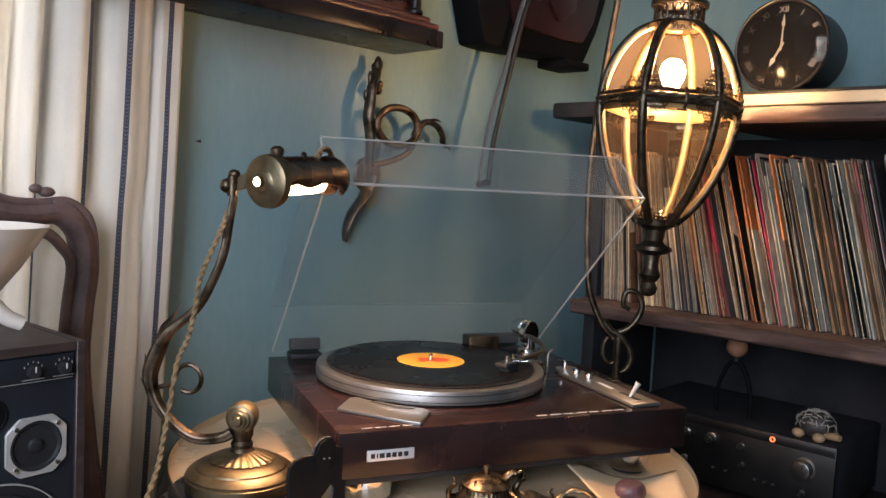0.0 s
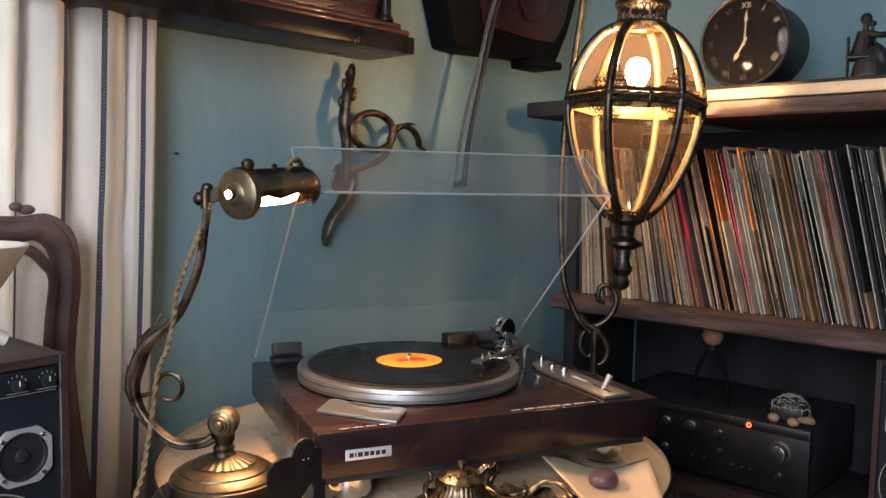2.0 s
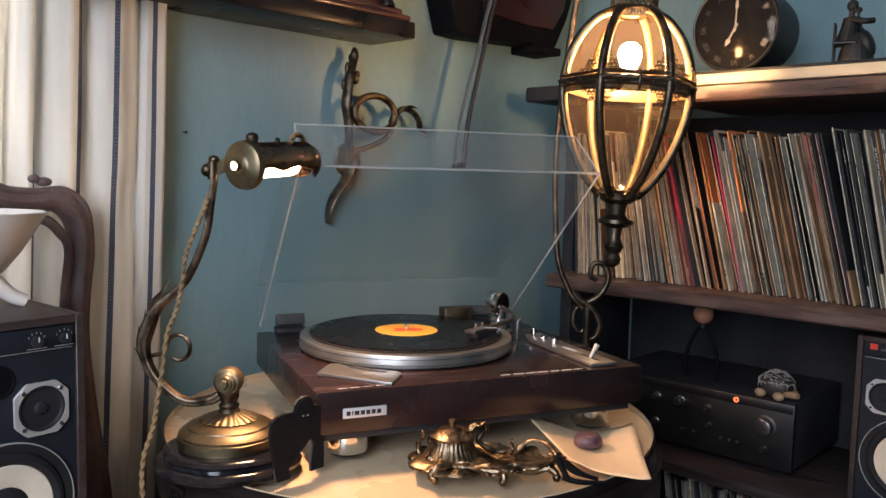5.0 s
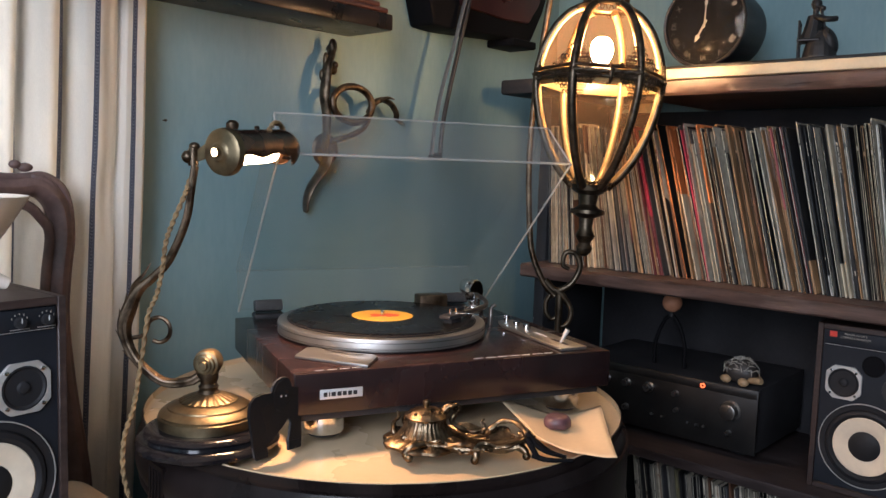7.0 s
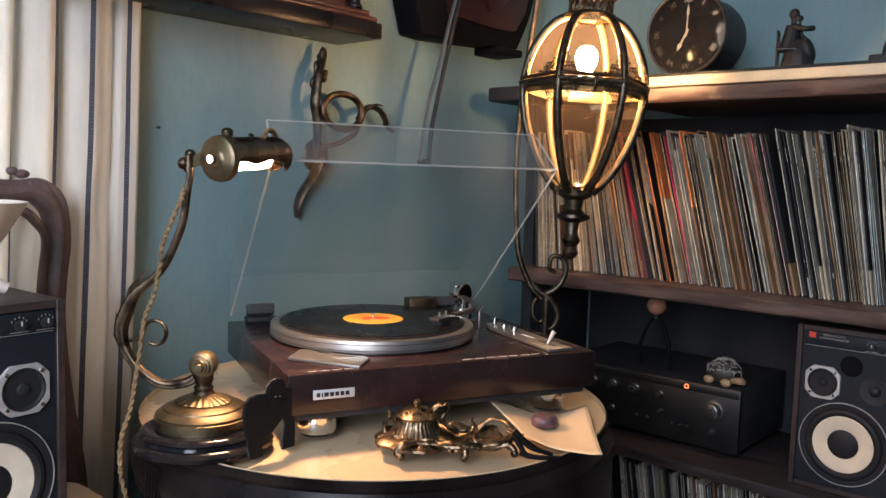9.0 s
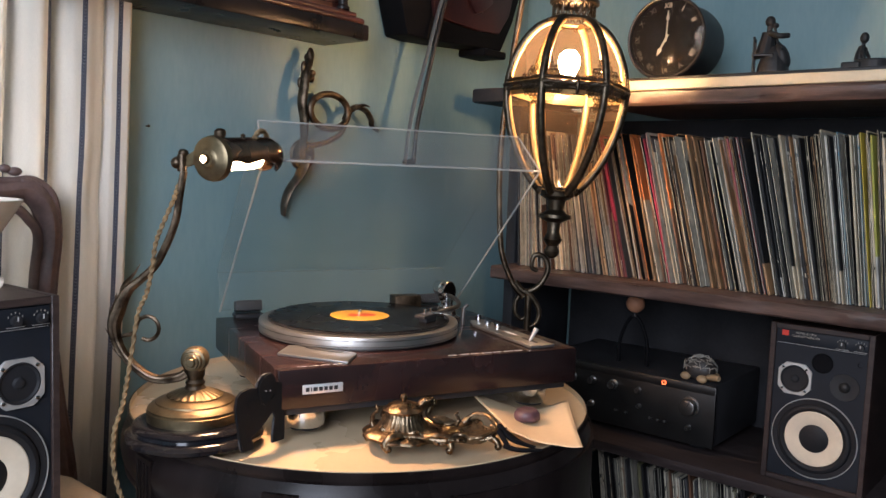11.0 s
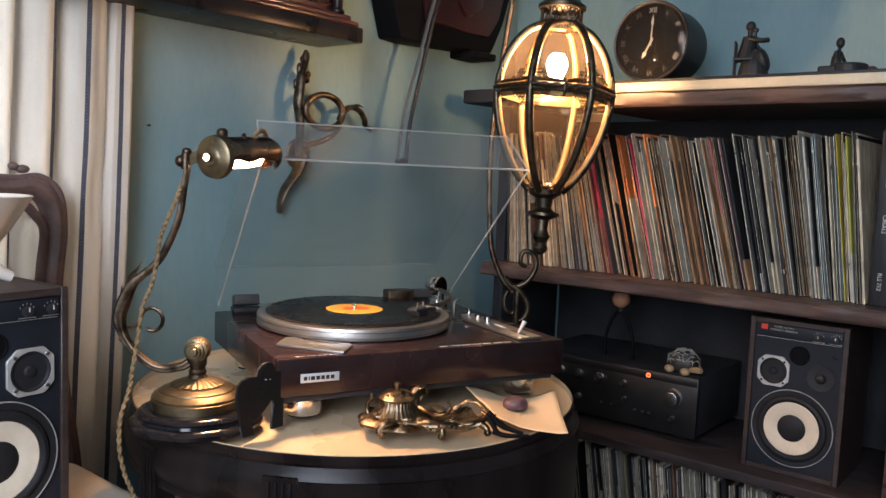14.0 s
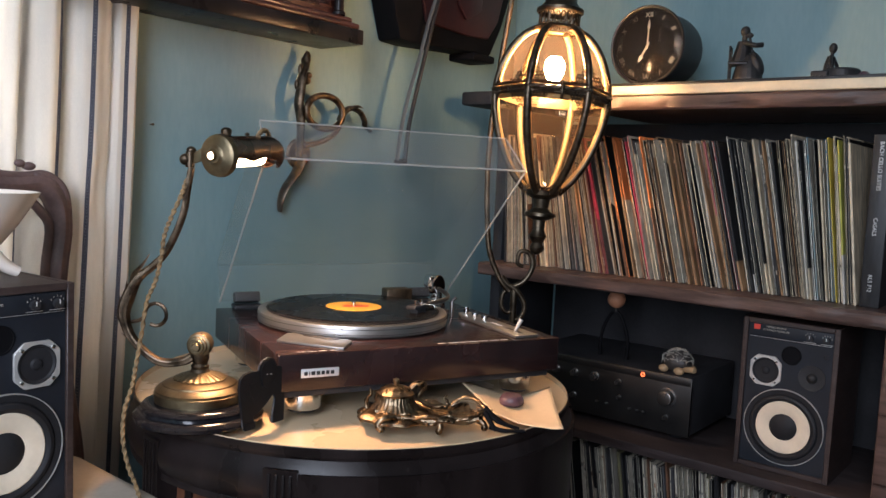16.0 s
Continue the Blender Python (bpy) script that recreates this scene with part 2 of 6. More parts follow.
M_DARKENED = material("darkened_metal", (0.16, 0.155, 0.15), 0.30, 0.9, vary=0.1, bump=0.0)
M_LINING = material("bulb_lit_gold_lining", (0.38, 0.255, 0.12), 0.45, 0.5, vary=0.2, scale=30, bump=0.1)
M_DIAL = material("black_clock_dial", (0.005, 0.005, 0.006), 0.6, vary=0.1, bump=0.0, spec=0.06)
M_SEAT = material("cream_upholstery", (0.46, 0.40, 0.32), 0.85, vary=0.1, bump=0.3)


# ---- building helpers ----
def mesh_of(bm, mat, name, smooth=True):
    bmesh.ops.recalc_face_normals(bm, faces=bm.faces)
    for f in bm.faces:
        f.smooth = smooth
    me = bpy.data.meshes.new(name)
    bm.to_mesh(me)
    bm.free()
    if smooth:
        me.set_sharp_from_angle(angle=radians(38))
    me.materials.append(mat)
    return me


def part(name, bm, mat, parent=None, label="", smooth=True):
    """Links a bmesh as one mesh object, under a thing or a part."""
    ob = new(name, mesh_of(bm, mat, name, smooth))
    if parent is not None:
        ob.parent = parent
    if label:
        ob["label"] = label
    return ob


def thing(name, at, label, category, group="", rz=0.0, kind=""):
    ob = new(name)
    ob.empty_display_size = 0.02
    ob.matrix_world = pose(*at, 0, 0, rz)
    return tagged(ob, label, category, group, kind)


def structure(name, bm, mat, label="", smooth=False):
    return tagged(part(name, bm, mat, None, label, smooth), kind="structure")


def box(x0, x1, y0, y1, z0, z1, bevel=0.0, seg=2, bm=None):
    own = bmesh.new()
    bmesh.ops.create_cube(own, size=1)
    for v in own.verts:
        v.co = ((x0 + x1) / 2 + v.co.x * (x1 - x0), (y0 + y1) / 2 + v.co.y * (y1 - y0), (z0 + z1) / 2 + v.co.z * (z1 - z0))
    if bevel:
        bmesh.ops.bevel(own, geom=own.edges[:], offset=bevel, segments=seg, affect="EDGES", profile=0.5)
    return merge(bm, own)


def merge(bm, own):
    if bm is None:
        return own
    me = bpy.data.meshes.new("tmp")
    own.to_mesh(me)
    own.free()
    bm.from_mesh(me)
    bpy.data.meshes.remove(me)
    return bm


def moved(bm, m):
    bmesh.ops.transform(bm, matrix=m, verts=bm.verts[:])
    return bm


def lathe(profile, n=40, m=None, bm=None, flute=0.0, count=0):
    """Turned solid from (radius, height) pairs round z; flute waves the radius count times round."""
    own = bmesh.new()
    rings = []
    for r, z in profile:
        if r < 1e-6:
            rings.append([own.verts.new((0, 0, z))])
        else:
            ring = []
            for k in range(n):
                a = 2 * math.pi * k / n
                q = r * (1 + flute * math.cos(count * a)) if count else r
                ring.append(own.verts.new((q * math.cos(a), q * math.sin(a), z)))
            rings.append(ring)
    for a, b in zip(rings, rings[1:]):
        for k in range(n):
            j = (k + 1) % n
            if len(a) == 1 and len(b) > 1:
                own.faces.new((a[0], b[k], b[j]))
            elif len(b) == 1 and len(a) > 1:
                own.faces.new((a[k], a[j], b[0]))
            elif len(a) > 1:
                own.faces.new((a[k], a[j], b[j], b[k]))
    if m is not None:
        moved(own, m)
    return merge(bm, own)


def smooth_path(points, steps=8):
    """Catmull-Rom through the points."""
    p = [Vector(q) for q in points]
    p = [p[0] * 2 - p[1]] + p + [p[-1] * 2 - p[-2]]
    out = []
    for a, b, c, d in zip(p, p[1:], p[2:], p[3:]):
        for k in range(steps):
            t = k / steps
            out.append(0.5 * ((2 * b) + (c - a) * t + (2 * a - 5 * b + 4 * c - d) * t * t + (3 * b - a - 3 * c + d) * t ** 3))
    out.append(p[-2])
    return out


def tube(path, radius, n=10, bm=None, flat=1.0, lobes=0, lobe=0.0, twist=0.0):
    """Sweeps a ring along a path; radius is a number or a function of 0..1."""
    own = bmesh.new()
    pts = [Vector(q) for q in path]
    rings, up = [], None
    for k, q in enumerate(pts):
        d = (pts[min(k + 1, len(pts) - 1)] - pts[max(k - 1, 0)]).normalized()
        if up is None:
            up = Vector((0, 0, 1)) if abs(d.z) < 0.9 else Vector((1, 0, 0))
        side = d.cross(up).normalized()
        up = side.cross(d).normalized()
        t = k / (len(pts) - 1)
        r = radius(t) if callable(radius) else radius
        ring = []
        for j in range(n):
            a = 2 * math.pi * j / n
            e = r * (1 + lobe * math.cos(lobes * (a + twist * k))) if lobes else r
            ring.append(own.verts.new(q + side * math.cos(a) * e + up * math.sin(a) * e * flat))
        rings.append(ring)
    for a, b in zip(rings, rings[1:]):
        for j in range(n):
            i = (j + 1) % n
            own.faces.new((a[j], a[i], b[i], b[j]))
    own.faces.new(rings[0][::-1]), own.faces.new(rings[-1])
    return merge(bm, own)


def slab(outline, depth, bevel=0.0, bm=None, m=None):
    """A flat outline in x, y, thick along z from 0 to depth."""
    own = bmesh.new()
    face = own.faces.new([own.verts.new((x, y, 0)) for x, y in outline])
    ext = bmesh.ops.extrude_face_region(own, geom=[face])
    for v in ext["geom"]:
        if isinstance(v, bmesh.types.BMVert):
            v.co.z += depth
    if bevel:
        bmesh.ops.recalc_face_normals(own, faces=own.faces)
        bmesh.ops.bevel(own, geom=own.edges[:], offset=bevel, segments=2, affect="EDGES", profile=0.5)
    if m is not None:
        moved(own, m)
    return merge(bm, own)


def ball(r, at=(0, 0, 0), scale=(1, 1, 1), sub=2, bm=None, rot=None):
    own = bmesh.new()
    bmesh.ops.create_icosphere(own, subdivisions=sub, radius=r)
    for v in own.verts:
        v.co = Vector((v.co.x * scale[0], v.co.y * scale[1], v.co.z * scale[2]))
    if rot is not None:
        moved(own, rot)
    moved(own, Matrix.Translation(at))
    return merge(bm, own)


def grid_holes(x0, x1, z0, z1, holes, y0, y1):
    """A wall from x0 to x1 and z0 to z1, thick from y0 to y1, with rectangular holes (xa, xb, za, zb)."""
    own = bmesh.new()
    xs = sorted({x0, x1, *(v for h in holes for v in h[:2])})
    zs = sorted({z0, z1, *(v for h in holes for v in h[2:])})
    for a, b in zip(xs, xs[1:]):
        for c, d in zip(zs, zs[1:]):
            mx, mz = (a + b) / 2, (c + d) / 2
            if not any(h[0] < mx < h[1] and h[2] < mz < h[3] for h in holes):
                box(a, b, y0, y1, c, d, bm=own)
    bmesh.ops.remove_doubles(own, verts=own.verts, dist=1e-5)
    return own


# ---- the room ----
FLOOR, TOP = 0.20, 2.60
WY, WX = 1.70, 1.93          # faces of the wall with the clock, and of the wall behind the shelves
BX, BY = -1.05, -1.60        # faces of the walls behind the camera
structure("floor", box(BX, WX, BY, WY, FLOOR - 0.1, FLOOR), M_FLOOR, "brown wooden board floor of the room")
structure("ceiling", box(BX, WX, BY, WY, TOP, TOP + 0.1), M_CEIL, "plain off-white painted ceiling")
structure("wall_north", grid_holes(BX, WX + 0.15, FLOOR, TOP, [(-0.9, 0.60, 0.85, 2.3)], WY, WY + 0.15), M_WALL, "mottled teal painted plaster wall with a window")
structure("wall_east", box(WX, WX + 0.15, BY, WY, FLOOR, TOP), M_WALL, "teal painted wall behind the shelves")
structure("wall_south", box(BX, WX, BY - 0.15, BY, FLOOR, TOP), M_WALL, "teal painted wall across the room")
structure("wall_west", moved(grid_holes(BY - 0.15, WY, FLOOR, TOP, [(-0.33, 0.73, 1.05, 2.35)], 0, 0.15), Matrix(((0, -1, 0, BX), (1, 0, 0, 0), (0, 0, 1, 0), (0, 0, 0, 1)))), M_WALL, "unseen teal painted wall with a window opening added for daylight")


# ---- bookcase with records ----
SX = 1.53                    # front of the shelves
case = thing("bookcase", (0, 0, FLOOR), "dark-stained wooden bookcase filled with records and audio gear", "bookcase")
Z = FLOOR


def case_part(name, x0, x1, y0, y1, z0, z1, mat, bevel=0.004, label=""):
    return part(name, box(x0, x1, y0, y1, z0 - Z, z1 - Z, bevel), mat, case, label)


def worn_board(name, y0, y1, z0, z1, label):
    """A shelf board whose front edge is hand-worn and uneven."""
    bm = bmesh.new()
    n = 60
    rows = []
    rnd = random.Random(name)
    ph = [rnd.uniform(0, 6) for _ in range(4)]
    for k in range(n + 1):
        y = y0 + (y1 - y0) * k / n
        w = 0.0025 * math.sin(9 * y + ph[0]) + 0.0015 * math.sin(27 * y + ph[1]) + 0.001 * math.sin(61 * y + ph[2])
        c = [(SX + w, z0 + 0.003 + abs(w)), (SX + 0.004 + w, z0), (WX - 0.03, z0), (WX - 0.03, z1), (SX + 0.005 + w, z1), (SX + w, z1 - 0.004 + w * 0.6)]
        rows.append([bm.verts.new((x, y, z - Z)) for x, z in c])
    for a, b in zip(rows, rows[1:]):
        for j in range(6):
            bm.faces.new((a[j], a[(j + 1) % 6], b[(j + 1) % 6], b[j]))
    bm.faces.new(rows[0]), bm.faces.new(rows[-1][::-1])
    return part(name, bm, M_EDGEWOOD, case, label)


worn_board("top_shelf", 0.20, 1.235, 1.331, 1.361, "worn brown wooden top board")
case_part("end_board", SX + 0.03, WX - 0.03, 1.237, 1.60, 1.352, 1.386, M_BLACK, 0.006, "blackened end board")
worn_board("shelf", 0.20, 1.498, 0.934, 0.964, "worn brown wooden shelf")
case_part("shelf", SX + 0.002, WX - 0.03, 0.20, 1.498, 0.590, 0.612, M_DARKWOOD, 0.003, "dark wooden shelf")
case_part("base_board", SX, WX - 0.03, 0.20, 1.498, FLOOR, 0.245, M_DARKWOOD)
case_part("back_panel", WX - 0.028, WX - 0.004, 0.20, 1.498, FLOOR, 1.330, M_BLACK)
case_part("side_panel", SX + 0.10, WX - 0.03, 1.50, 1.53, FLOOR, 1.350, M_BLACK)
case_part("side_panel", SX + 0.004, WX - 0.03, 0.555, 0.592, 0.614, 0.932, M_EDGEWOOD, 0.004, "upright wooden divider")
case_part("side_panel", SX + 0.004, WX - 0.03, 0.16, 0.198, FLOOR, 1.36, M_DARKWOOD)
cream = tagged(part("cream_board", box(SX - 0.002, WX - 0.01, 0.625, 1.22, 1.3615, 1.381, 0.002), M_CREAM), "cream-edged board lying on the bookcase top", "board")
tagged(part("metal_clip", box(SX - 0.006, SX + 0.05, 0.612, 0.6235, 1.3615, 1.383, 0.003), M_ALU), "small bright metal clip at the board's end", "clip")

SLEEVE = [
    ("brown", (0.15, 0.072, 0.040)), ("tan", (0.35, 0.20, 0.10)), ("cream", (0.58, 0.48, 0.34)), ("white", (0.70, 0.66, 0.58)),
    ("black", (0.012, 0.012, 0.013)), ("charcoal", (0.05, 0.05, 0.052)), ("red", (0.20, 0.030, 0.032)), ("orange", (0.52, 0.16, 0.05)),
    ("grey", (0.28, 0.26, 0.22)), ("teal", (0.10, 0.22, 0.24)), ("blue", (0.06, 0.20, 0.29)), ("yellow", (0.62, 0.47, 0.07)),
    ("maroon", (0.15, 0.03, 0.03)), ("olive", (0.20, 0.18, 0.10)), ("crimson", (0.34, 0.022, 0.045)), ("rose", (0.36, 0.10, 0.105)), ("lime", (0.52, 0.50, 0.10)),
]
SLEEVE_MAT = {n: material("record_sleeve_" + n, c, 0.5, vary=0.42, scale=26, stretch=(5, 5, 0.8), bump=0.3, fine=120, island=0.45) for n, c in SLEEVE}


def sleeve_mesh(colour, thick, h, second=None, cut=0.5):
    """A card sleeve with softened edges and a spine a little hollow; second is the colour of its lower part."""
    bm = box(0, 0.312, -thick / 2, thick / 2, 0, h, min(0.0011, thick * 0.3), 1)
    if second or cut < 0.5:
        for z in (h * cut, h * cut + 0.0004):
            bmesh.ops.bisect_plane(bm, geom=bm.verts[:] + bm.edges[:] + bm.faces[:], plane_co=(0, 0, z), plane_no=(0, 0, 1))
    for v in bm.verts:
        if v.co.x < 0.02 and v.co.z > h * 0.9:
            v.co.z += rnd.uniform(-0.0015, 0.0015)
    plain = len(bm.faces)
    if thick > 0.0020 and rnd.random() < 0.7:
        # small printed title and catalogue marks down the spine
        for z, run in ((h * rnd.uniform(0.80, 0.93), rnd.choice((3, 4, 6))), (h * rnd.uniform(0.06, 0.30), rnd.choice((1, 2, 3)))):
            for k in range(run):
                ln = rnd.uniform(0.003, 0.011)
                box(-0.00035, 0.0, -thick * 0.20, thick * 0.20, z - ln, z, bm=bm)
                z -= ln + 0.0025
    me = mesh_of(bm, SLEEVE_MAT[colour], "record_sleeve", False)
    me.materials.append(SLEEVE_MAT[second or colour])
    me.materials.append(M_CARD_D if colour in ("white", "cream", "tan", "grey", "yellow", "lime", "teal", "orange") else M_TITLE)
    for i, p in enumerate(me.polygons):
        p.material_index = 2 if i >= plain else 1 if p.center.z < h * cut else 0
    return me


# the many black and charcoal sleeves also stand in for shaded gaps
MIX = [  # colours along the row, from the divider towards the corner
    (0.70, ["white", "cream", "black", "white", "grey", "yellow", "teal", "cream", "black", "charcoal", "cream"]),
    (0.76, ["white", "black", "blue", "cream", "black", "charcoal", "white", "grey", "cream", "black"]),
    (0.85, ["cream", "white", "cream", "grey", "tan", "black", "cream", "charcoal", "olive", "black"]),
    (0.93, ["black", "charcoal", "black", "red", "cream", "black", "grey", "black", "tan"]),
    (1.00, ["tan", "black", "red", "charcoal", "cream", "black", "brown", "black"]),
    (1.08, ["black", "tan", "cream", "charcoal", "brown", "black", "tan"]),
    (1.16, ["tan", "brown", "red", "orange", "tan", "black", "brown", "maroon", "charcoal"]),
    # from here on darker colours paint in the shade behind the lantern
    (1.28, ["brown", "tan", "charcoal", "maroon", "brown", "charcoal", "brown", "black", "brown"]),
    (1.60, ["brown", "charcoal", "charcoal", "maroon", "brown", "black", "tan", "black"]),
]
rnd = random.Random(11)


# sleeves that stand out: from y, to y at mid height, spine colour, colour of the lower part, where it changes
STANDOUT = [
    (0.646, 0.653, "yellow", None, 0.5), (0.687, 0.692, "white", None, 0.5), (0.692, 0.697, "lime", "white", 0.30), (0.712, 0.718, "blue", None, 0.5),
    (0.733, 0.738, "grey", None, 0.5), (0.747, 0.752, "white", None, 0.5), (0.757, 0.766, "black", None, 0.5), (0.772, 0.788, "cream", None, 0.5), (0.797, 0.806, "cream", None, 0.5),
    (0.812, 0.820, "charcoal", None, 0.5), (0.836, 0.842, "cream", None, 0.5), (0.856, 0.884, "black", None, 0.5), (0.884, 0.889, "rose", "black", 0.52), (0.889, 0.896, "black", None, 0.5), (0.897, 0.902, "rose", "black", 0.52),
    (0.903, 0.914, "black", None, 0.5), (0.934, 0.940, "rose", "tan", 0.50), (0.941, 0.948, "rose", "cream", 0.52), (0.972, 0.990, "black", None, 0.5), (0.996, 1.012, "tan", None, 0.5),
    # orange upper parts paint the lantern's glow onto the spines
    (1.024, 1.046, "black", None, 0.5), (1.062, 1.070, "tan", None, 0.5), (1.084, 1.090, "orange", "brown", 0.50), (1.106, 1.116, "crimson", None, 0.5), (1.124, 1.129, "orange", "brown", 0.55), (1.132, 1.138, "orange", "cream", 0.57), (1.141, 1.148, "orange", "tan", 0.57),
    (1.214, 1.221, "crimson", "maroon", 0.4), (1.30, 1.32, "charcoal", None, 0.5),
]


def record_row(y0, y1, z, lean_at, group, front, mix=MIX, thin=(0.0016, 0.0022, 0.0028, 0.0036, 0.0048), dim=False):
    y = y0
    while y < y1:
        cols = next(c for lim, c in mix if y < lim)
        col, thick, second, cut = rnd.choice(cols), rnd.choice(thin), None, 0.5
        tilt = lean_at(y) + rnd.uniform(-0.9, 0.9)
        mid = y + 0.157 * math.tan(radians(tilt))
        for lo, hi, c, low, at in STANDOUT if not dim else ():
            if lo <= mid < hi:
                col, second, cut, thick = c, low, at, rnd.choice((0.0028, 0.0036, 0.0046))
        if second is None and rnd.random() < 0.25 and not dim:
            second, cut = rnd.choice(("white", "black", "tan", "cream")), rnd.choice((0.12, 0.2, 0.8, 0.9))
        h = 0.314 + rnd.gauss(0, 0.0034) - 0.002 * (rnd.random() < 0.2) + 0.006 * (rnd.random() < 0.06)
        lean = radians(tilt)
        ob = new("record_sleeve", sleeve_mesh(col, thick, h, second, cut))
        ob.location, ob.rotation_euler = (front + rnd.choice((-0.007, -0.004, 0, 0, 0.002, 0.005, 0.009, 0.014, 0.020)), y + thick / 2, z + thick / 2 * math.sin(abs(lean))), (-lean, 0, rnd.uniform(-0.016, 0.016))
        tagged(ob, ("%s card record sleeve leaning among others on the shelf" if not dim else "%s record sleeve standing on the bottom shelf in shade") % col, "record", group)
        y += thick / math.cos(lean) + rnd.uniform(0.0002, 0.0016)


record_row(0.655, 1.462, 0.9645, lambda y: 6.0 + 8.5 * min(1, max(0, (y - 0.66) / 0.22)) - 11.5 * max(0, (y - 1.18) / 0.28), "records on the upper shelf", 1.595)
# bottom row: the shelf's shade is put into the dark sleeve colours
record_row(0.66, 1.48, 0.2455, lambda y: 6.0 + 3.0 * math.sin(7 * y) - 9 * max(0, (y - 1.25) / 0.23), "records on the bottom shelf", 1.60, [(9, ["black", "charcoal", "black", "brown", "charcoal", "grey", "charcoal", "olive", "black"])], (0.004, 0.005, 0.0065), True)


def text_mesh(words, size, mat, name, parent, m, extrude=0.0003, label=""):
    cu = bpy.data.curves.new(name, "FONT")
    cu.body, cu.size, cu.extrude, cu.align_x, cu.align_y = words, size, extrude, "CENTER", "CENTER"
    tmp = bpy.data.objects.new(name, cu)
    scene.collection.objects.link(tmp)
    me = bpy.data.meshes.new_from_object(tmp.evaluated_get(bpy.context.evaluated_depsgraph_get()))
    bpy.data.objects.remove(tmp)
    me.materials.clear()
    me.materials.append(mat)
    ob = new(name, me)
    ob.parent = parent
    ob.matrix_basis = m
    if label:
        ob["label"] = label
    return ob


SPINE = Matrix(((0, 0, -1, 0), (0, -1, 0, 0), (-1, 0, 0, 0), (0, 0, 0, 1)))   # words run down, facing -x
boxset = thing("record_box_set", (1.588, 0.634, 0.9645), "black record box set with white lettering on the spine", "record box")
part("case", box(0, 0.315, -0.017, 0.017, 0, 0.320, 0.0015), SLEEVE_MAT["black"], boxset)
for words, z, size in (("BACH CELLO SUITES", 0.262, 0.0098), ("CASALS", 0.150, 0.0098), ("RLS 712", 0.045, 0.0098)):
    text_mesh(words, size, M_WHITE, "lettering", boxset, Matrix.Translation((-0.0008, 0.002, z)) @ SPINE, label="white printed spine lettering")


# ---- round cabinet ----
TC, TZ = (0.926, 1.302), 0.808
cab = thing("round_cabinet", (*TC, FLOOR), "dark mahogany drum cabinet with a cream top", "cabinet")
H = TZ - FLOOR
part("top", lathe([(0, H - 0.010), (0.3668, H - 0.010), (0.3676, H - 0.005), (0.3670, H)], 128), M_TABLETOP, cab, "cream satin surface")
part("rim", lathe([(0.330, H - 0.0102), (0.3678, H - 0.0102), (0.3680, H - 0.001), (0.3692, H - 0.0012), (0.3700, H - 0.011), (0.3680, H - 0.015), (0.3670, H - 0.018), (0.3705, H - 0.024), (0.3760, H - 0.034), (0.3790, H - 0.046), (0.3795, H - 0.058), (0.3775, H - 0.070), (0.3725, H - 0.079), (0.3745, H - 0.083), (0.3740, H - 0.088), (0.356, H - 0.091), (0.34, H - 0.0912)], 128), M_MAHOG, cab, "dark moulded rim")
part("body", lathe([(0.348, 0.06), (0.348, H - 0.0915)], 128), M_STRIPEWOOD, cab, "red-brown striped veneer body")
part("plinth", lathe([(0.36, 0), (0.366, 0.01), (0.366, 0.05), (0.35, 0.0595)], 96), M_MAHOG, cab)


def bowed(r0, r1, a0, a1, z0, z1, n=8):
    """A slab curved round the drum between two radii and two angles."""
    bm = bmesh.new()
    cols = []
    for q in range(n + 1):
        a = a0 + (a1 - a0) * q / n
        cols.append([bm.verts.new((r * math.cos(a), r * math.sin(a), z)) for r, z in ((r0, z0), (r1, z0), (r1, z1), (r0, z1))])
    for p, q in zip(cols, cols[1:]):
        for k in range(4):
            bm.faces.new((p[k], q[k], q[(k + 1) % 4], p[(k + 1) % 4]))
    bm.faces.new(cols[0]), bm.faces.new(cols[-1][::-1])
    return bm


# reeded pilasters run up through the moulding; the front between the middle two is a plain dark door
for k, deg in enumerate((-150, -186, -48, 4, 60, 118)):
    a0 = radians(deg)
    pil = part("pilaster", bowed(0.340, 0.3796, a0 - 0.062, a0 + 0.062, 0.06, H - 0.030), M_MAHOG, cab, "dark reeded pilaster")
    for j in range(4):
        a = a0 + (j - 1.5) * 0.026
        part("rib", moved(box(0.3797, 0.3822, -0.0024, 0.0024, 0.075, H - 0.036, 0.0010), Matrix.Rotation(a, 4, "Z")), M_MAHOG, pil)
part("door", bowed(0.3485, 0.3800, radians(-150) + 0.066, radians(-48) - 0.066, 0.075, H - 0.034, 40), M_MAHOG, cab, "plain dark bowed door")
for deg in (-177, -166, -30, -10):
    part("stile", bowed(0.3485, 0.3525, radians(deg) - 0.02, radians(deg) + 0.02, 0.06, H - 0.0925), M_MAHOG, cab)

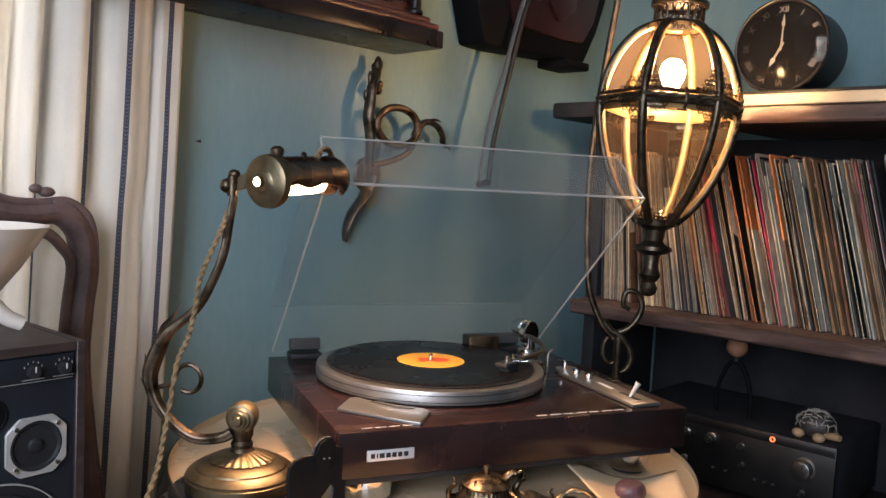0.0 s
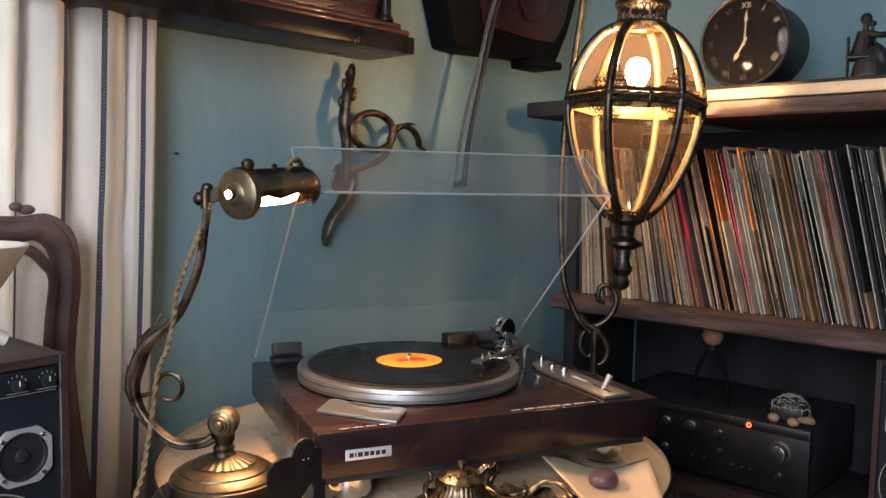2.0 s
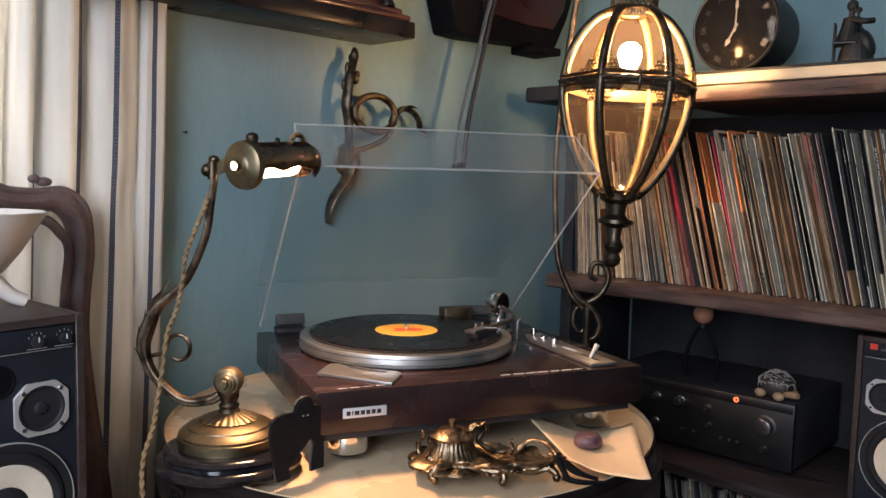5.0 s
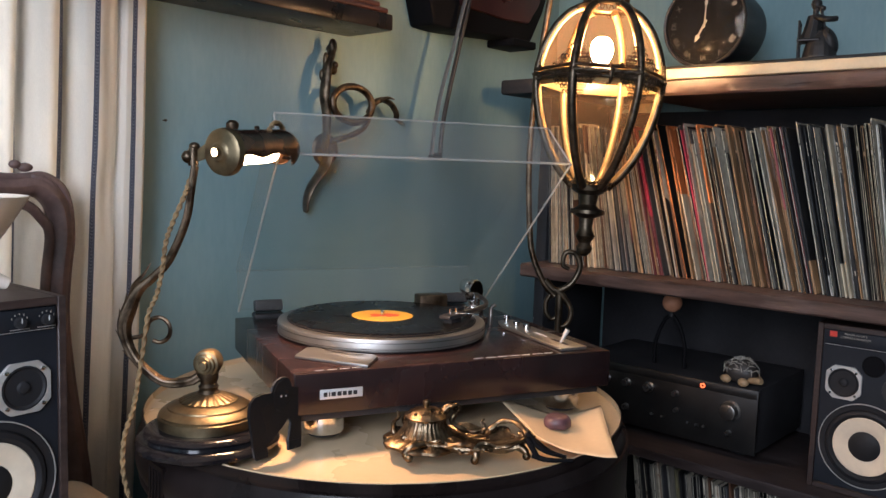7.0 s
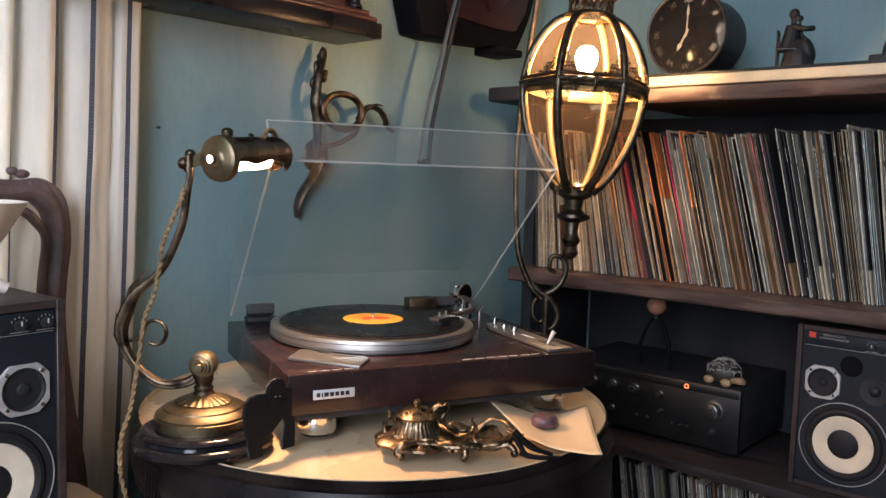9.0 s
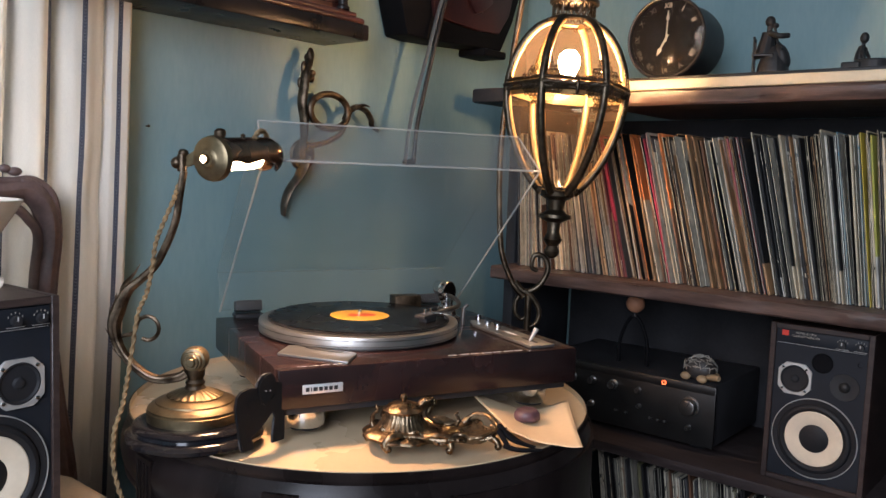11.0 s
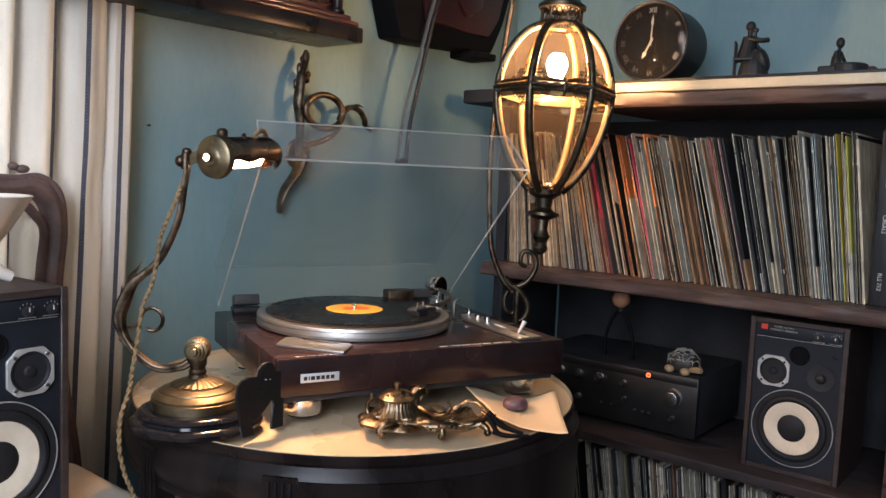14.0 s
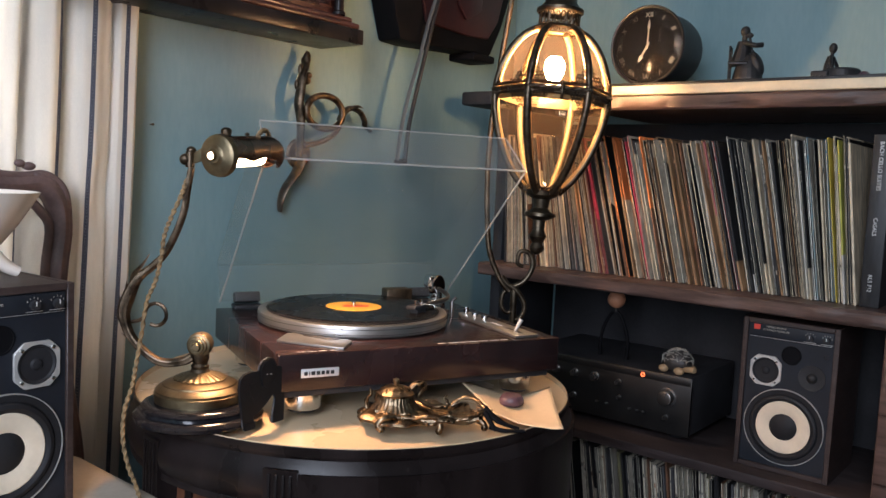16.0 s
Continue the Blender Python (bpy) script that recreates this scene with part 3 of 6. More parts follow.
# ---- turntable ----
tt = thing("turntable", (0.664, 1.202, TZ), "rosewood direct-drive turntable playing a record, clear lid raised", "turntable", rz=-23)
TW, TD, P0, P1 = 0.49, 0.41, 0.042, 0.097
part("plinth", box(0, TW, 0, TD, P0, P1, 0.002), M_ROSEWOOD, tt, "rosewood veneered plinth")
part("base", box(0.012, TW - 0.012, 0.012, TD - 0.012, P0 - 0.012, P0 - 0.0005, 0.002), M_PLASTIC, tt)
for fx, fy in ((0.055, 0.05), (TW - 0.055, 0.05), (0.055, TD - 0.05), (TW - 0.055, TD - 0.05)):
    foot = part("foot", lathe([(0.0, 0.004), (0.026, 0.004), (0.028, 0.007), (0.028, 0.028), (0.024, 0.0298), (0, 0.0298)], 32, Matrix.Translation((fx, fy, 0))), M_CHROME, tt, "chromed round foot")
    part("pad", lathe([(0, 0), (0.022, 0), (0.024, 0.0038), (0, 0.0038)], 24, Matrix.Translation((fx, fy, 0))), M_RUBBER, foot)
SPX, SPY = 0.204, 0.230
at = Matrix.Translation((SPX, SPY, 0))
part("platter", lathe([(0, P1 + 0.0008), (0.160, P1 + 0.0008), (0.1602, P1 + 0.0028), (0.1662, P1 + 0.0030), (0.1675, P1 + 0.0040), (0.1675, P1 + 0.0195), (0.1668, P1 + 0.0210), (0.164, P1 + 0.022), (0.155, P1 + 0.0215), (0, P1 + 0.0215)], 128, at), M_SATIN, tt, "bright aluminium platter with a bevelled rim")
# dark rings laid on the rim, painting the shade of its grooves
for z in (0.0062, 0.0150):
    part("groove", lathe([(0.1672, P1 + z), (0.1679, P1 + z), (0.1679, P1 + z + 0.0012), (0.1672, P1 + z + 0.0012)], 128, at), M_DARKENED, tt)
part("mat", lathe([(0, P1 + 0.022), (0.152, P1 + 0.022), (0.153, P1 + 0.0235), (0.150, P1 + 0.0245), (0, P1 + 0.0245)], 96, at), M_RUBBER, tt)
rec = part("record", lathe([(0, P1 + 0.0248), (0.149, P1 + 0.0248), (0.1505, P1 + 0.0255), (0.149, P1 + 0.0264)] + [(0.146 - 0.0019 * k, P1 + 0.0261 + 0.0002 * (k % 2)) for k in range(44)] + [(0.058, P1 + 0.0262), (0, P1 + 0.0262)], 128), M_VINYL, tt, "black grooved vinyl record")
rec.location = (SPX, SPY, 0)
part("paper_label", lathe([(0, P1 + 0.0263), (0.050, P1 + 0.0263), (0.050, P1 + 0.0267), (0, P1 + 0.0267)], 64), M_LABEL_Y, rec, "yellow round record label")
flag = [(-0.024, -0.010), (-0.012, -0.014), (-0.004, -0.009), (0.008, -0.013), (0.024, -0.010), (0.029, 0.004), (0.022, 0.010), (0.010, 0.016), (0.001, 0.010), (-0.012, 0.014), (-0.020, 0.008), (-0.016, -0.001)]
part("label_print", slab(flag, 0.0002, m=Matrix.Translation((0, 0, P1 + 0.0268)) @ Matrix.Rotation(radians(-12), 4, "Z")), M_LABEL_R, rec, "red printed emblem")
part("spindle", lathe([(0.0036, P1 + 0.0262), (0.0034, P1 + 0.034), (0.0015, P1 + 0.036), (0, P1 + 0.036)], 16, at), M_CHROME, tt)
part("strobe_window", slab([(0.022, 0.086), (0.100, 0.004), (0.132, 0.050), (0.128, 0.062), (0.100, 0.078), (0.078, 0.104), (0.064, 0.130), (0.052, 0.132)], 0.0042, 0.0010, m=Matrix.Translation((0, 0, P1 + 0.0003))), M_SATIN, tt, "angled aluminium strobe housing")
part("strobe_slot", slab([(0.070, 0.104), (0.094, 0.072), (0.112, 0.060), (0.118, 0.066), (0.098, 0.082), (0.080, 0.106)], 0.0006, m=Matrix.Translation((0, 0, P1 + 0.0047))), M_PLASTIC, tt)
plate = part("control_plate", slab([(0.410, 0.014), (0.456, 0.014), (0.456, 0.242), (0.426, 0.242), (0.410, 0.20)], 0.005, 0.0012, m=Matrix.Translation((0, 0, P1 + 0.0003))), M_SATIN, tt, "brushed aluminium control strip")
for by, hgt, r in ((0.226, 0.013, 0.0045), (0.192, 0.007, 0.006), (0.157, 0.009, 0.0065)):
    part("knob", lathe([(r, P1 + 0.0055), (r * 1.05, P1 + 0.007), (r, P1 + 0.005 + hgt), (0, P1 + 0.0055 + hgt)], 20, Matrix.Translation((0.434, by, 0))), M_CHROME, plate)
part("slot", box(0.431, 0.437, 0.095, 0.130, P1 + 0.0052, P1 + 0.0056), M_WHITE, plate)
part("slot", box(0.430, 0.436, 0.030, 0.075, P1 + 0.0052, P1 + 0.0056), M_PLASTIC, plate)
part("lever", tube([(0.432, 0.050, P1 + 0.005), (0.436, 0.046, P1 + 0.017), (0.440, 0.044, P1 + 0.026)], lambda t: 0.0022 + 0.0022 * t, 12), M_LIGHTMETAL, plate, "pale metal cue lever")
for k in range(7):
    part("lettering", box(0.262 + 0.0195 * k, 0.276 + 0.0195 * k + 0.002 * (k % 2), 0.0100, 0.0122, P1 + 0.0002, P1 + 0.0005), M_WHITE, tt)
for k in range(4):
    part("lettering", box(0.030 + 0.017 * k, 0.043 + 0.017 * k, 0.0105, 0.0120, P1 + 0.0002, P1 + 0.0005), M_WHITE, tt)
badge = part("badge", box(0.034, 0.092, -0.0022, -0.0002, P0 + 0.0195, P0 + 0.0325, 0.0006), M_BADGE, tt, "silver maker's badge")
for k, (w, hh) in enumerate(((0.0052, 0.0056), (0.0018, 0.0056), (0.0062, 0.0056), (0.0056, 0.0056), (0.0052, 0.0056), (0.0052, 0.0056), (0.0056, 0.0056))):
    x = 0.0385 + (0, 0.0070, 0.0103, 0.0182, 0.0255, 0.0325, 0.0395)[k] * 1.02
    part("mark", box(x, x + w, -0.0028, -0.0021, P0 + 0.0232, P0 + 0.0232 + hh, 0.0004, 1), M_PLASTIC, badge)
# tone arm
PVX, PVY, AZ = 0.398, 0.284, P1 + 0.040
arm = part("tonearm_base", lathe([(0.026, P1 + 0.0004), (0.026, P1 + 0.006), (0.022, P1 + 0.008), (0.018, P1 + 0.010), (0.016, P1 + 0.026), (0.011, P1 + 0.028), (0.011, P1 + 0.046), (0, P1 + 0.047)], 32, Matrix.Translation((PVX, PVY, 0))), M_CHROME, tt, "chromed tonearm pedestal")
part("gimbal", lathe([(0.0, -0.006), (0.019, -0.006), (0.021, -0.004), (0.021, 0.004), (0.019, 0.006), (0, 0.006)], 28, Matrix.Translation((PVX, PVY, P1 + 0.052)) @ Matrix.Rotation(radians(90), 4, "X") @ Matrix.Rotation(radians(25), 4, "Y")), M_CHROME, arm)
# arm tube and rest: dark metal stands in for dark reflections in chrome
part("arm_tube", tube(smooth_path([(PVX + 0.02, PVY + 0.045, AZ + 0.010), (PVX, PVY, AZ + 0.008), (PVX - 0.002, PVY - 0.045, AZ + 0.003), (PVX - 0.018, PVY - 0.078, AZ - 0.001), (PVX - 0.046, PVY - 0.097, AZ - 0.003), (PVX - 0.076, PVY - 0.114, AZ - 0.004)]), 0.0042, 12), M_DARKENED, arm, "polished S-shaped arm tube")
part("counterweight", lathe([(0, -0.017), (0.013, -0.017), (0.0155, -0.014), (0.0155, 0.010), (0.012, 0.014), (0, 0.014)], 28, Matrix.Translation((PVX + 0.022, PVY + 0.060, AZ + 0.010)) @ Matrix.Rotation(radians(90), 4, "X")), M_CHROME, arm)
hs = part("headshell", moved(box(-0.010, 0.010, -0.030, 0.022, -0.003, 0.003, 0.0015), Matrix.Translation((PVX - 0.100, PVY - 0.130, AZ - 0.004)) @ Matrix.Rotation(radians(-58), 4, "Z")), M_PLASTIC, arm, "black headshell")
part("cartridge", moved(box(-0.0075, 0.0075, -0.020, 0.010, -0.015, -0.0035, 0.001), Matrix.Translation((PVX - 0.100, PVY - 0.130, AZ - 0.002)) @ Matrix.Rotation(radians(-58), 4, "Z")), M_PLASTIC, hs)
part("finger_lift", tube(smooth_path([(PVX - 0.098, PVY - 0.138, AZ), (PVX - 0.082, PVY - 0.150, AZ + 0.001), (PVX - 0.066, PVY - 0.150, AZ + 0.002)], 5), 0.0012, 8), M_CHROME, hs)
part("arm_rest", tube([(PVX + 0.006, PVY - 0.055, P1), (PVX + 0.006, PVY - 0.055, P1 + 0.030), (PVX + 0.014, PVY - 0.055, P1 + 0.036)], 0.0035, 10), M_DARKENED, arm)
for sy in (-0.012, 0.006):
    part("screw", lathe([(0.0022, 0), (0.0022, 0.008), (0, 0.0085)], 12, Matrix.Translation((PVX - 0.100 + sy * 0.85, PVY - 0.130 + sy * 0.52, AZ - 0.001))), M_CHROME, hs)
part("weight_holder", box(PVX - 0.085, PVX - 0.030, PVY + 0.045, PVY + 0.075, P1 + 0.0004, P1 + 0.040, 0.003), M_BRONZE, arm)
# hinges and lid
for hx in (0.055, 0.415):
    hb = part("hinge", moved(box(-0.026, 0.026, -0.014, 0.016, 0.0, 0.008, 0.002), Matrix.Translation((hx, TD - 0.014, P1 + 0.0004))), M_PLASTIC, tt, "black lid hinge block")
    part("clip", moved(box(-0.024, 0.024, -0.010, 0.010, 0.0, 0.020, 0.003), Matrix.Translation((hx, TD - 0.012, P1 + 0.0110)) @ Matrix.Rotation(radians(-14), 4, "X")), M_PLASTIC, hb)
# the lid turns on its own rim; its top sheet is a little smaller than the rim
LA, LL, LH, TK, LX0, LX1, TAPER = radians(43.1), 0.385, 0.0815, 0.0032, -0.001, 0.463, 0.006
lid = new("lid")
lid.parent, lid.matrix_basis = tt, Matrix.Translation((0, 0.372, P1 + 0.018)) @ Matrix.Rotation(-LA, 4, "X")
lid["label"] = "clear acrylic dust cover held open"


def lid_wall(name, a, b, inward, mat):
    """A tapered wall from rim line a-b up to the top sheet, thick towards inward."""
    bm = bmesh.new()
    cx = (LX0 + LX1) / 2
    low, high = [], []
    for x, y in (a, b, (b[0] + inward[0] * TK, b[1] + inward[1] * TK), (a[0] + inward[0] * TK, a[1] + inward[1] * TK)):
        low.append(bm.verts.new((x, y, 0.0003)))
        high.append(bm.verts.new((x + (TAPER if x < cx else -TAPER), y + (TAPER if y < -LL / 2 else -TAPER * 0.3), LH - 0.0003)))
    bm.faces.new(low[::-1]), bm.faces.new(high)
    for k in range(4):
        j = (k + 1) % 4
        bm.faces.new((low[k], low[j], high[j], high[k]))
    return part(name, bm, mat, lid, smooth=False)


part("top_sheet", box(LX0 + TAPER, LX1 - TAPER, -LL + TAPER, -TAPER * 0.3, LH, LH + TK, 0.0008, 1), M_ACRYLIC, lid, smooth=False)
lid_wall("front_wall", (LX0, -LL), (LX1, -LL), (0, 1), M_ACRYLIC_FRONT)
lid_wall("back_wall", (LX0, 0), (LX1, 0), (0, -1), M_ACRYLIC_BACK)
lid_wall("side_wall", (LX0, -LL + TK + 0.0003), (LX0, -TK - 0.0003), (1, 0), M_ACRYLIC_SIDE)
lid_wall("side_wall", (LX1, -LL + TK + 0.0003), (LX1, -TK - 0.0003), (-1, 0), M_ACRYLIC_SIDE)
for p, q, r in (((LX0, -LL, 0), (LX1, -LL, 0), 0.0018), ((LX0, 0, 0), (LX0, -LL, 0), 0.0018), ((LX1, 0, 0), (LX1, -LL, 0), 0.0018), ((LX0 + TAPER, -LL + TAPER, LH + TK), (LX1 - TAPER, -LL + TAPER, LH + TK), 0.0013),
                ((LX0, -LL, 0), (LX0 + TAPER, -LL + TAPER, LH), 0.0014), ((LX1, -LL, 0), (LX1 - TAPER, -LL + TAPER, LH), 0.0014)):
    part("edge", tube([p, q], r, 8), M_ACRYLIC_EDGE, lid, "polished acrylic edge")
for p, q in (((LX0 + TAPER, -TAPER * 0.3, LH), (LX1 - TAPER, -TAPER * 0.3, LH)), ((LX0 + TAPER, -TAPER * 0.3, LH + TK), (LX0 + TAPER, -LL + TAPER, LH + TK))):
    part("edge", tube([p, q], 0.0010, 8), M_ACRYLIC_FRONT, lid)


# ---- loudspeakers ----
def loudspeaker(at, rz, mirror, label):
    """Front faces -y of its own; x from 0 to W; mirror puts the midrange on the other side."""
    W, HH, DD = 0.182, 0.305, 0.190
    sp = thing("loudspeaker", at, label, "loudspeaker", "pair of loudspeakers", rz)
    fx = (lambda u: W - u) if mirror else (lambda u: u)
    for nm, b in (("side_panel", (0, 0.010, 0, DD, 0, HH)), ("side_panel", (W - 0.010, W, 0, DD, 0, HH)), ("top_panel", (0.0101, W - 0.0101, 0, DD, HH - 0.010, HH)), ("bottom_panel", (0.0101, W - 0.0101, 0, DD, 0, 0.010)), ("back_panel", (0.0101, W - 0.0101, DD - 0.01, DD, 0.0101, HH - 0.0101))):
        part(nm, box(*b, 0.001, 1), M_SPKWOOD, sp)
    baf = part("baffle", box(0.0105, W - 0.0105, 0.004, 0.018, 0.0105, HH - 0.0105), M_SPKFRONT, sp, "blue-black front baffle")
    face = Matrix.Translation((0, 0.0038, 0)) @ Matrix.Rotation(radians(90), 4, "X")   # local x, z of the baffle; out along -y
    panel = part("control_panel", box(0.012, W - 0.012, 0.0015, 0.0036, HH - 0.036, HH - 0.012, 0.0005), M_SPKFRONT, sp)
    part("rule", box(0.014, W - 0.014, 0.0012, 0.0016, HH - 0.0372, HH - 0.0366), M_LIGHTMETAL, panel)
    x = (0.021, 0.033)
    part("badge", box(x[0], x[1], 0.0006, 0.0014, HH - 0.0225, HH - 0.0125), M_RED, panel, "orange-red square badge")
    for k, (a, b) in enumerate(((0.042, 0.088), (0.042, 0.076))):
        text_mesh(("MODEL 4312M II", "COMPACT MONITOR")[k], 0.0052, M_DIMWHITE, "lettering", panel, Matrix.Translation((0.064, 0.0012, HH - 0.0155 - 0.0062 * k)) @ Matrix.Rotation(radians(90), 4, "X"))
    for u in (0.128, 0.159):
        kn = part("dial", lathe([(0, 0), (0.0065, 0), (0.0060, 0.006), (0.0, 0.0065)], 20, Matrix.Translation((u, 0.0014, HH - 0.026)) @ Matrix.Rotation(radians(90), 4, "X")), M_PLASTIC, panel)
        part("pointer", box(u - 0.0006, u + 0.0006, -0.0056, -0.0050, HH - 0.026, HH - 0.0205), M_WHITE, kn)
        for j in range(5):
            a = radians(30 + 30 * j)
            cx, cz = u + 0.0098 * math.cos(a), HH - 0.026 + 0.0098 * math.sin(a)
            part("tick", box(cx - 0.0005, cx + 0.0005, 0.0010, 0.0014, cz - 0.0012, cz + 0.0012), M_DIMWHITE, panel)
        part("rule", box(u - 0.011, u + 0.011, 0.0010, 0.0014, HH - 0.0345, HH - 0.0337), M_LIGHTMETAL, panel)
    turn = lambda u, v: Matrix.Translation((fx(u), 0.0039, HH + v)) @ Matrix.Rotation(radians(90), 4, "X")
    # woofer
    wf = part("woofer", lathe([(0.066, 0), (0.0740, 0), (0.0748, 0.002), (0.0735, 0.003), (0.066, 0.0025)], 64, turn(0.091, -0.211)), M_RUBBER, sp, "black woofer ring")
    part("trim_ring", lathe([(0.0750, 0.0), (0.0762, 0.0), (0.0762, 0.0034), (0.0750, 0.0034), (0.0750, 0)], 72, turn(0.091, -0.211)), M_LIGHTMETAL, wf, "thin bright trim ring")
    part("surround", lathe([(0.0655, 0.0012), (0.063, 0.005), (0.058, 0.0065), (0.053, 0.004), (0.0515, 0.001), (0.0515, 0.0002), (0.0655, 0.0002)], 64, turn(0.091, -0.211)), M_RUBBER, wf)
    part("cone", lathe([(0.0520, 0.0034), (0.0505, 0.0044), (0.040, 0.0026), (0.027, 0.0008), (0.0262, 0.0003)], 64, turn(0.091, -0.211)), M_CONE, wf, "cream paper cone")
    part("dust_cap", lathe([(0.0265, 0.0008), (0.022, 0.0035), (0.013, 0.0060), (0, 0.0070)], 40, turn(0.091, -0.211)), M_RUBBER, wf)
    # midrange with a cast square frame
    mu, mv = 0.0495, -0.1033
    bmf = bmesh.new()
    n = 64
    rings = []
    for z, lim in ((0, 1), (0.0030, 1), (0.0036, 0.985)):
        ring = []
        for k in range(n):
            a = 2 * math.pi * k / n
            c, s = abs(math.cos(a)), abs(math.sin(a))
            ring.append(bmf.verts.new((lim * min(0.0302 / max(c, 1e-6), 0.0302 / max(s, 1e-6), 0.0472 / (c + s)) * math.cos(a), lim * min(0.0302 / max(c, 1e-6), 0.0302 / max(s, 1e-6), 0.0472 / (c + s)) * math.sin(a), z)))
        rings.append(ring)
    for r, z in ((0.0262, 0.0036), (0.0258, 0.0006)):
        rings.append([bmf.verts.new((r * math.cos(2 * math.pi * k / n), r * math.sin(2 * math.pi * k / n), z)) for k in range(n)])
    for a, b in zip(rings, rings[1:]):
        for k in range(n):
            bmf.faces.new((a[k], a[(k + 1) % n], b[(k + 1) % n], b[k]))
    md = part("midrange", moved(bmf, turn(mu, mv)), M_LIGHTMETAL, sp, "pale cast frame round a dark cone")
    part("cone", lathe([(0.0256, 0.0030), (0.024, 0.0032), (0.0215, 0.0010), (0.008, 0.0004), (0.006, 0.003), (0, 0.0045)], 40, turn(mu, mv)), M_RUBBER, md)
    for sx in (-1, 1):
        for sy in (-1, 1):
            part("screw", lathe([(0, 0.0036), (0.0027, 0.0036), (0.0024, 0.0052), (0, 0.0058)], 14, turn(mu + sx * 0.0207, mv + sy * 0.0207)), M_CHROME, md)
    # port, tweeter; the port is a flat black disc for its shaded hole
    part("port", lathe([(0.0190, 0.0), (0.0190, 0.0010), (0.0175, 0.0010), (0.0168, 0.0003), (0, 0.0003)], 32, turn(0.096, -0.066)), M_DIAL, sp)
    tw = part("tweeter", lathe([(0, 0.0), (0.0255, 0.0), (0.0250, 0.0016), (0.019, 0.0010), (0.014, 0.0004), (0, 0.0004)], 40, turn(0.137, -0.104)), M_PLASTIC, sp)
    part("dome", lathe([(0.0098, 0.0), (0.0094, 0.003), (0.006, 0.0068), (0, 0.0085)], 28, turn(0.137, -0.104)), M_FIGURE, tw)
    for u, v in ((0.160, -0.058), (0.165, -0.290), (0.017, -0.290)):
        part("peg_hole", lathe([(0.0048, 0.0004), (0.0055, 0.0012), (0.0040, 0.0016), (0.0036, 0.0006)], 18, turn(u, v)), M_RUBBER, sp)
    return sp


# on the shelf, its baffle turned to the room (-x)
loudspeaker((1.578, 0.856, 0.6125), -90, False, "walnut monitor loudspeaker with cream woofer cone on a shelf")
loudspeaker((0.444 - 0.182 * math.cos(radians(4.6)), 1.355 - 0.182 * math.sin(radians(4.6)), 0.7033), 4.6, True, "walnut monitor loudspeaker standing on a chair, bowl on top")

# ---- amplifier ----
amp = thing("amplifier", (1.606, 1.395, 0.6125), "dark metal stereo amplifier with silver knobs on a shelf", "amplifier", rz=-90)
AW, AH = 0.430, 0.135
part("case", box(0.004, AW - 0.004, 0.008, 0.27, 0.016, AH + 0.012, 0.002), M_PLASTIC, amp)
part("front_panel", box(0, AW, 0, 0.0078, 0.016, AH + 0.012, 0.0012), M_AMP, amp, "brushed dark metal front")
part("trim", box(0.002, AW - 0.002, -0.0012, -0.0002, AH - 0.006, AH + 0.009, 0.0004), M_AMP, amp)
for fx, fy in ((0.05, 0.05), (AW - 0.05, 0.05), (0.05, 0.22), (AW - 0.05, 0.22)):
    part("foot", lathe([(0.016, 0), (0.018, 0.004), (0.018, 0.0155), (0, 0.0155)], 20, Matrix.Translation((fx, fy, 0))), M_RUBBER, amp)


def amp_knob(y, z, r, length, mat=None):
    m = Matrix.Translation((1.395 - y, -0.0012, z - 0.6125)) @ Matrix.Rotation(radians(90), 4, "X")
    k = part("knob", lathe([(r * 1.25, 0), (r * 1.25, 0.002), (r, 0.003), (r * 0.97, length), (r * 0.85, length + 0.001), (0, length + 0.001)], 36, m, flute=0.012, count=18), mat or M_DARKENED, amp)
    part("pointer", moved(box(-0.0008, 0.0008, 0.2 * r, 0.95 * r, length + 0.001, length + 0.0018), m @ Matrix.Rotation(radians(-25), 4, "Z")), M_PLASTIC, k)


amp_knob(1.017, 0.710, 0.0165, 0.020)
for y, z, r, ln in ((1.250, 0.722, 0.0075, 0.014), (1.197, 0.722, 0.0090, 0.016), (1.136, 0.721, 0.0055, 0.012), (1.018, 0.664, 0.0050, 0.012), (1.132, 0.686, 0.0042, 0.01), (1.30, 0.722, 0.0075, 0.013), (1.25, 0.668, 0.006, 0.012)):
    amp_knob(y, z, r, ln)
for y in (1.102, 1.084, 1.068, 1.16, 1.185):
    part("switch", tube([(1.395 - y, -0.001, 0.052), (1.395 - y, -0.012, 0.0525 + 0.003)], lambda t: 0.0018 + 0.001 * t, 10), M_DARKENED, amp)
part("power_ring", lathe([(0.0032, 0), (0.0050, 0), (0.0050, 0.0016), (0.0032, 0.0016), (0.0032, 0)], 24, Matrix.Translation((1.395 - 1.078, -0.0012, 0.749 - 0.6125)) @ Matrix.Rotation(radians(90), 4, "X")), M_LED, amp, "glowing red power ring")

